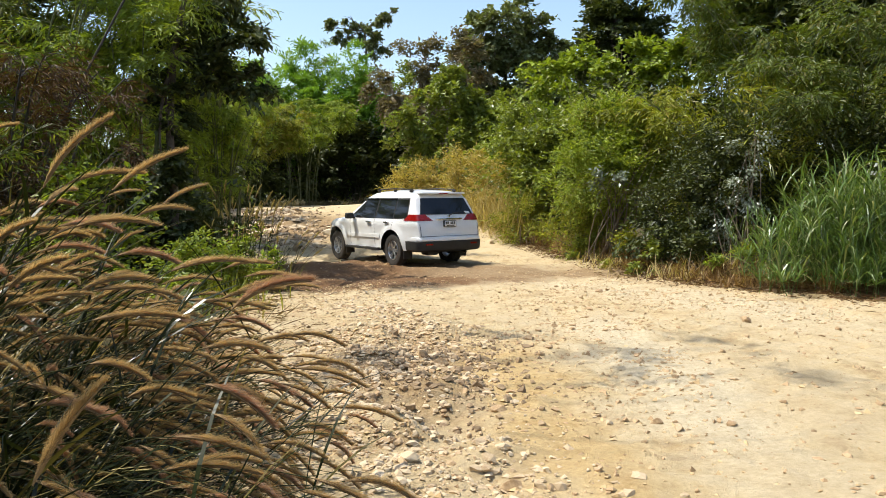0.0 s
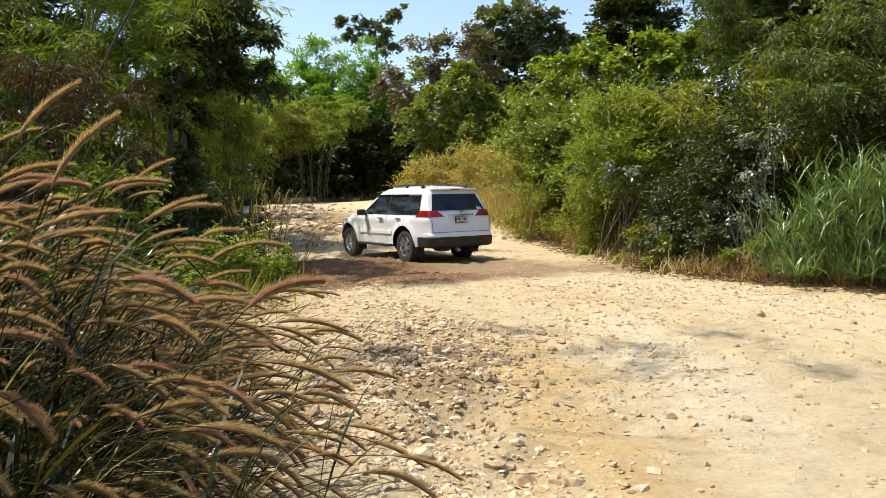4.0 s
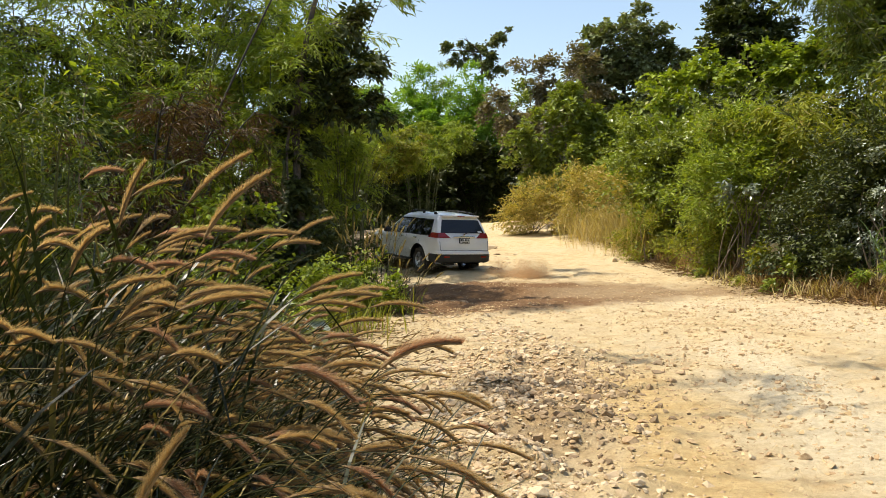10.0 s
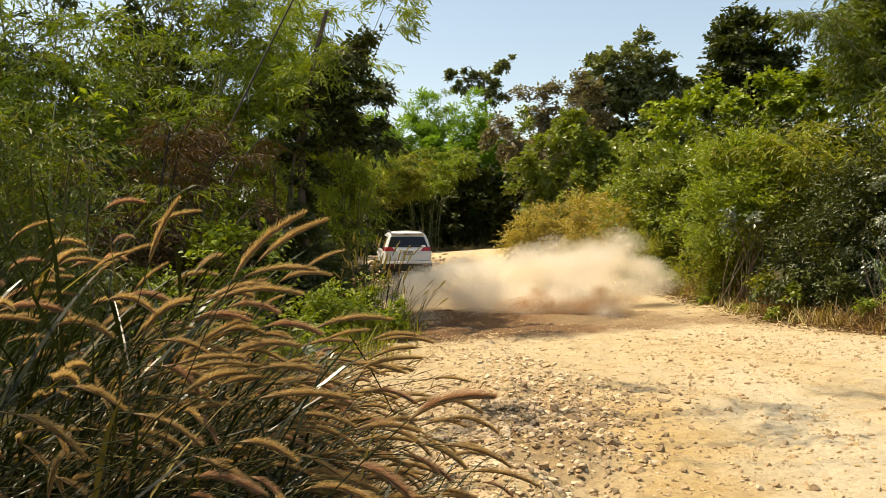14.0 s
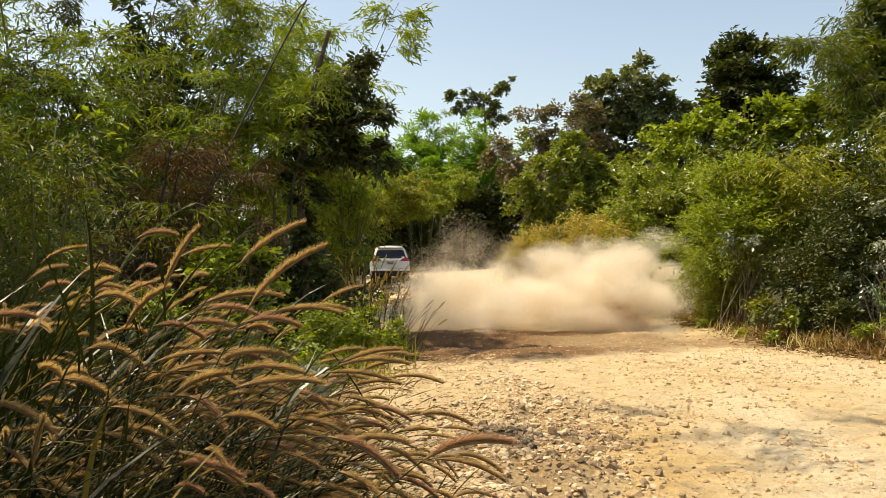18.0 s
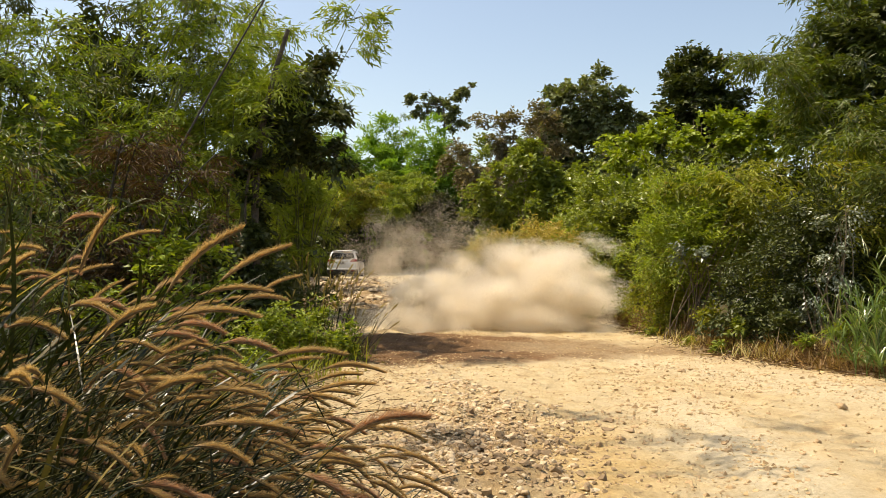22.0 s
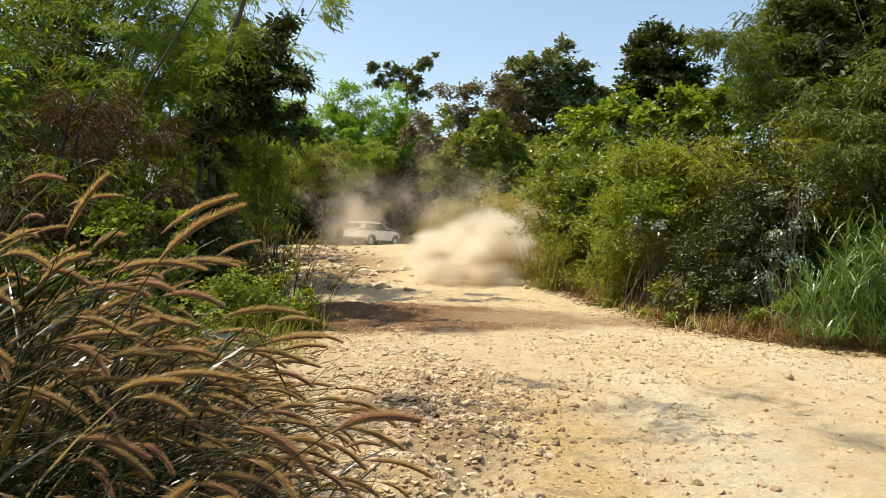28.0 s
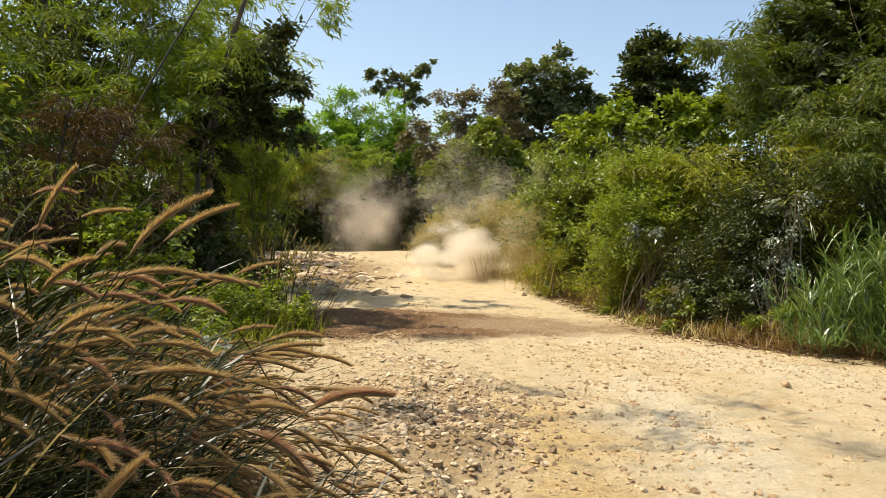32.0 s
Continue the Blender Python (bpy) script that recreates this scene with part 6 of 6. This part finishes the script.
shrub("low leafy weeds behind the grass", -4.3, 10.6, 131, [(0, 0, 0.5, 0.9, 0.8, 0.6), (-1.2, 0.6, 0.7, 0.9, 0.8, 0.7)], 700, 0.08, 0.04, L_BRIGHT, 5, 0.25)
shrub("large pale-leaved weed behind the grass", -3.1, 9.0, 132, [(0, 0, 0.66, 0.16, 0.16, 0.12)], 6, 0.26, 0.2, L_SILVER, 2, 0.2)


# ---- dust ----
def puff_mesh(seed, n, spread, speck, material=None):
    """A loose cloud of dust specks, in billows that overlap."""
    rng = np.random.default_rng(seed)
    c = np.clip(rng.normal(0, 0.5, (11, 3)), -0.9, 0.9)
    r = rng.uniform(0.30, 0.62, 11)
    k = rng.choice(11, n, p=r**2.5 / (r**2.5).sum())
    p = (c[k] + unit(rng.normal(0, 1, (n, 3))) * (r[k] * rng.uniform(0, 1, n) ** 0.55)[:, None]) * spread
    a, b = unit(rng.normal(0, 1, (n, 3))), unit(rng.normal(0, 1, (n, 3)))
    s = speck * rng.uniform(0.6, 1.4, (n, 1))
    v = np.stack([p + a * s, p - a * s + b * s * 0.035, p - a * s - b * s * 0.035], 1).reshape(-1, 3)
    return mesh_from("dust_puff", v, np.arange(3 * n).reshape(-1, 3), material or L_DUST)


PUFFS = [puff_mesh(k, 36000, np.array([1.05, 0.9, 0.56]), 0.033) for k in range(3)]
EARLY = [puff_mesh(20, 11000, np.array([0.6, 0.5, 0.36]), 0.030, L_BROWNDUST)]
WISPS = [puff_mesh(10 + k, 36000, np.array([1.7, 1.5, 1.9]), 0.030, L_TANDUST) for k in range(3)]

# seconds, rear axle's place, heading to the left of straight ahead, pitch, lean
CAR_WAY = [
    (0.0, -0.48, 19.4, 35, -0.5, 0),
    (7.2, -0.48, 19.4, 35, -0.5, 0),
    (7.3, -1.12, 20.0, 39, 0, 0),
    (8.0, -1.8, 20.7, 41, 1.5, 0),
    (8.5, -2.3, 21.5, 42, 1.2, 3),
    (9.0, -2.78, 22.4, 43, 2.4, 5),
    (10.0, -3.62, 23.9, 38.5, 3, 3),
    (11.0, -4.22, 25.2, 28, 4, 3.5),
    (12.0, -4.85, 26.3, 21, 3.5, 2.5),
    (13.0, -5.5, 28.0, 18.5, 2, 2),
    (14.5, -6.4, 30.8, 15.5, 1.5, 1),
    (17.0, -7.8, 35.6, 14, 1.5, 1),
    (19.0, -9.3, 41.0, 15, 0, 0),
    (21.0, -10.6, 46.0, 12, 0, -1),
    (24.0, -10.6, 50.4, -10, -2, 0),
    (26.0, -9.9, 54.0, -20, -1, 0),
    (29.0, -7.75, 59.2, -38, -1, 0),
    (31.0, -5.2, 61.2, -46, -1, 0),
    (32.0, -3.0, 63.0, -48, -2, 0),
]


def car_at(t):
    return [float(np.interp(t, [r[0] for r in CAR_WAY], [r[k] for r in CAR_WAY])) for k in range(1, 6)]


def car_pose(x, y, heading, pitch, lean):
    return Matrix.Translation((x, y, zg(x, y))) @ Euler((radians(lean), radians(-pitch), radians(90 + heading))).to_matrix().to_4x4()


# the dust bank as the wind carries it: seconds, its two ends, its front, its top at either end
BANK = [
    (8.0, -2.2, -0.9, 19.6, 0.3, 0.3),
    (10.0, -1.3, 0.5, 20.8, 0.25, 0.3),
    (11.0, -1.7, 0.8, 19.6, 0.35, 0.5),
    (12.0, -2.6, 1.1, 18.2, 0.5, 0.8),
    (13.0, -3.1, 1.1, 17.4, 0.8, 1.15),
    (14.0, -3.6, 1.6, 17.5, 0.95, 1.45),
    (17.0, -3.9, 2.4, 18.9, 1.5, 2.0),
    (20.0, -3.9, 2.0, 19.6, 2.1, 2.0),
    (22.0, -3.7, 2.0, 21.0, 2.3, 2.1),
    (24.0, -2.5, 1.7, 22.8, 2.3, 2.3),
    (26.0, -2.1, 1.5, 24.4, 2.3, 2.3),
    (29.0, -1.7, 1.0, 26.8, 2.3, 2.4),
    (32.0, -2.0, 0.6, 29.0, 2.3, 2.3),
]


def bank_at(t, u, v, w):
    b = [float(np.interp(t, [r[0] for r in BANK], [r[k] for r in BANK])) for k in range(1, 6)]
    x, y = b[0] + (b[1] - b[0]) * u, b[2] + 2.6 * w
    return Vector((x, y, zg(x, y) + 0.12 + (0.85 * (b[3] + (b[4] - b[3]) * u)) * v))


def dust_rows(born, start, place, settles):
    """Out of the ground behind a wheel, flung into the bank, carried by the wind, and down to the ground again."""
    low = Vector((start[0], start[1], zg(*start) - 2.8))
    rows = [(0.0, pose(*low)), (max(0.1, born - 0.1), pose(*low))]
    spin = (born * 977) % 360
    ages = [a for a in (0.3, 0.8, 1.5, 2.5, 4.0, 6.0, 9.0, 12.0, 15.0, 18.0, 21.0) if born + a < 31.5] + [32.0 - born]
    for age in ages:
        t = born + age
        k = 1 - math.exp(-age / 0.9)
        p = bank_at(t, *place)
        g = Vector((start[0], start[1], zg(*start) + 0.05))
        p = g + (p - g) * k
        p.z -= 1.1 * max(0.0, t - settles)
        rows.append((t, pose(*p, 0, 0, spin + 4 * age)))
    return rows


def dust():
    rng = np.random.default_rng(9)
    out = []
    n = 44
    for k in range(n):
        q = k / (n - 1)
        born = 10.1 + 3.5 * q**0.85
        x, y, h, *_ = car_at(born)
        back = Vector((math.sin(radians(h)), -math.cos(radians(h))))
        ob = tagged(new("dust_puff", PUFFS[k % 3]), "pale yellow cloud of dust thrown up by the wheels", "dust", "dust cloud behind the car", "stuff")
        place = (((k * 0.618 + 0.1) % 1.0) ** 0.75, float(rng.uniform(0, 1)) ** 2.1, float(rng.uniform(0, 1)))
        out.append((ob, dust_rows(born, (x + back.x * 0.5, y + back.y * 0.5), place, 19.8 + 13.0 * ((k * 0.755) % 1.0) + 5.0 * place[0])))
    for k in range(9):
        born = 8.2 + 0.27 * k
        x, y, h, *_ = car_at(born)
        back = Vector((math.sin(radians(h)), -math.cos(radians(h))))
        ob = tagged(new("dust_puff", EARLY[0]), "small burst of brown dust behind a wheel", "dust", "dust cloud behind the car", "stuff")
        out.append((ob, dust_rows(born, (x + back.x * 0.3, y - 0.7 + back.y * 0.3), (0.35 + 0.07 * k, 0.12, 0.2), 13.0 + k)))
    for k in range(10):
        born = 13.5 + 13.0 * k / 10
        x, y, h, *_ = car_at(born)
        ob = tagged(new("dust_wisp", WISPS[k % 3]), "thin brown dust hanging over the wheel track", "dust", "dust trail behind the car", "stuff")
        out.append((ob, wisp_rows(born, x, y, rng.uniform(0.4, 2.2), rng.uniform(0.04, 0.16), rng.uniform(0.05, 0.3))))
    return out


def wisp_rows(born, x, y, height, climb, wind):
    low = zg(x, y) - 5.0
    rows = [(0.0, pose(x, y - 1.5, low)), (born - 0.2, pose(x, y - 1.5, low))]
    for age in [a for a in (1.0, 2.5, 5.0, 8.0, 12.0, 16.0) if born + a < 31.5] + [32.0 - born]:
        px = x + 2.1 + wind * age
        rows.append((born + age, pose(px, y - 1.5, zg(px, y) + height * (1 - math.exp(-age / 2)) + climb * age, 0, 0, 5 * age)))
    return rows


DUST = dust()


# ---- movement ----
def motions():
    walk(CAR, [(r[0], car_pose(*r[1:])) for r in CAR_WAY])
    # wheels roll with the way covered, and slip a little while the dust flies
    ts = np.arange(0, 32.01, 0.1)
    p = np.array([car_at(t)[:2] for t in ts])
    gone = np.concatenate([[0], np.cumsum(np.linalg.norm(np.diff(p, axis=0), axis=1))]) / TYRE_R
    for wheel in WHEELS:
        at = wheel.matrix_basis.copy()
        side = 1 if at.translation.y > 0 else -1
        rows, last = [(0.0, at)], 0.0
        for t, a in zip(ts, gone):
            if a - last > 1.2:
                last = a
                rows.append((float(t), at @ Matrix.Rotation(float(a) * side, 4, "Y")))
        rows.append((32.0, at @ Matrix.Rotation(float(gone[-1]) * side, 4, "Y")))
        walk(wheel, [r for i, r in enumerate(rows) if i == 0 or r[0] > rows[i - 1][0] + 0.03])
    # grass sways in the wind
    for i, tuft in enumerate(TUFTS + WEEDS):
        at = tuft.matrix_basis.copy()
        size = 6.0 if i < len(TUFTS) else 2.0
        rows = []
        for k in range(41):
            t = k * 0.8
            gust = float(np.interp(t, (0, 3, 5.5, 7.5, 9, 13, 20, 24, 28, 32), (0.8, 0.2, -1.7, -1.6, 0.2, 1.2, 1.3, 1.5, 1.6, 1.7)))
            a = size * (0.8 * gust + 0.45 * math.sin(t * 2.3 + i * 1.1) + 0.25 * math.sin(t * 4.1 + i * 2.3))
            b = size * 0.35 * math.sin(t * 1.9 + i * 0.7)
            rows.append((t, at @ pose(0, 0, 0, b, a, 0)))
        walk(tuft, rows)
    for ob, rows in DUST:
        walk(ob, rows)


motions()
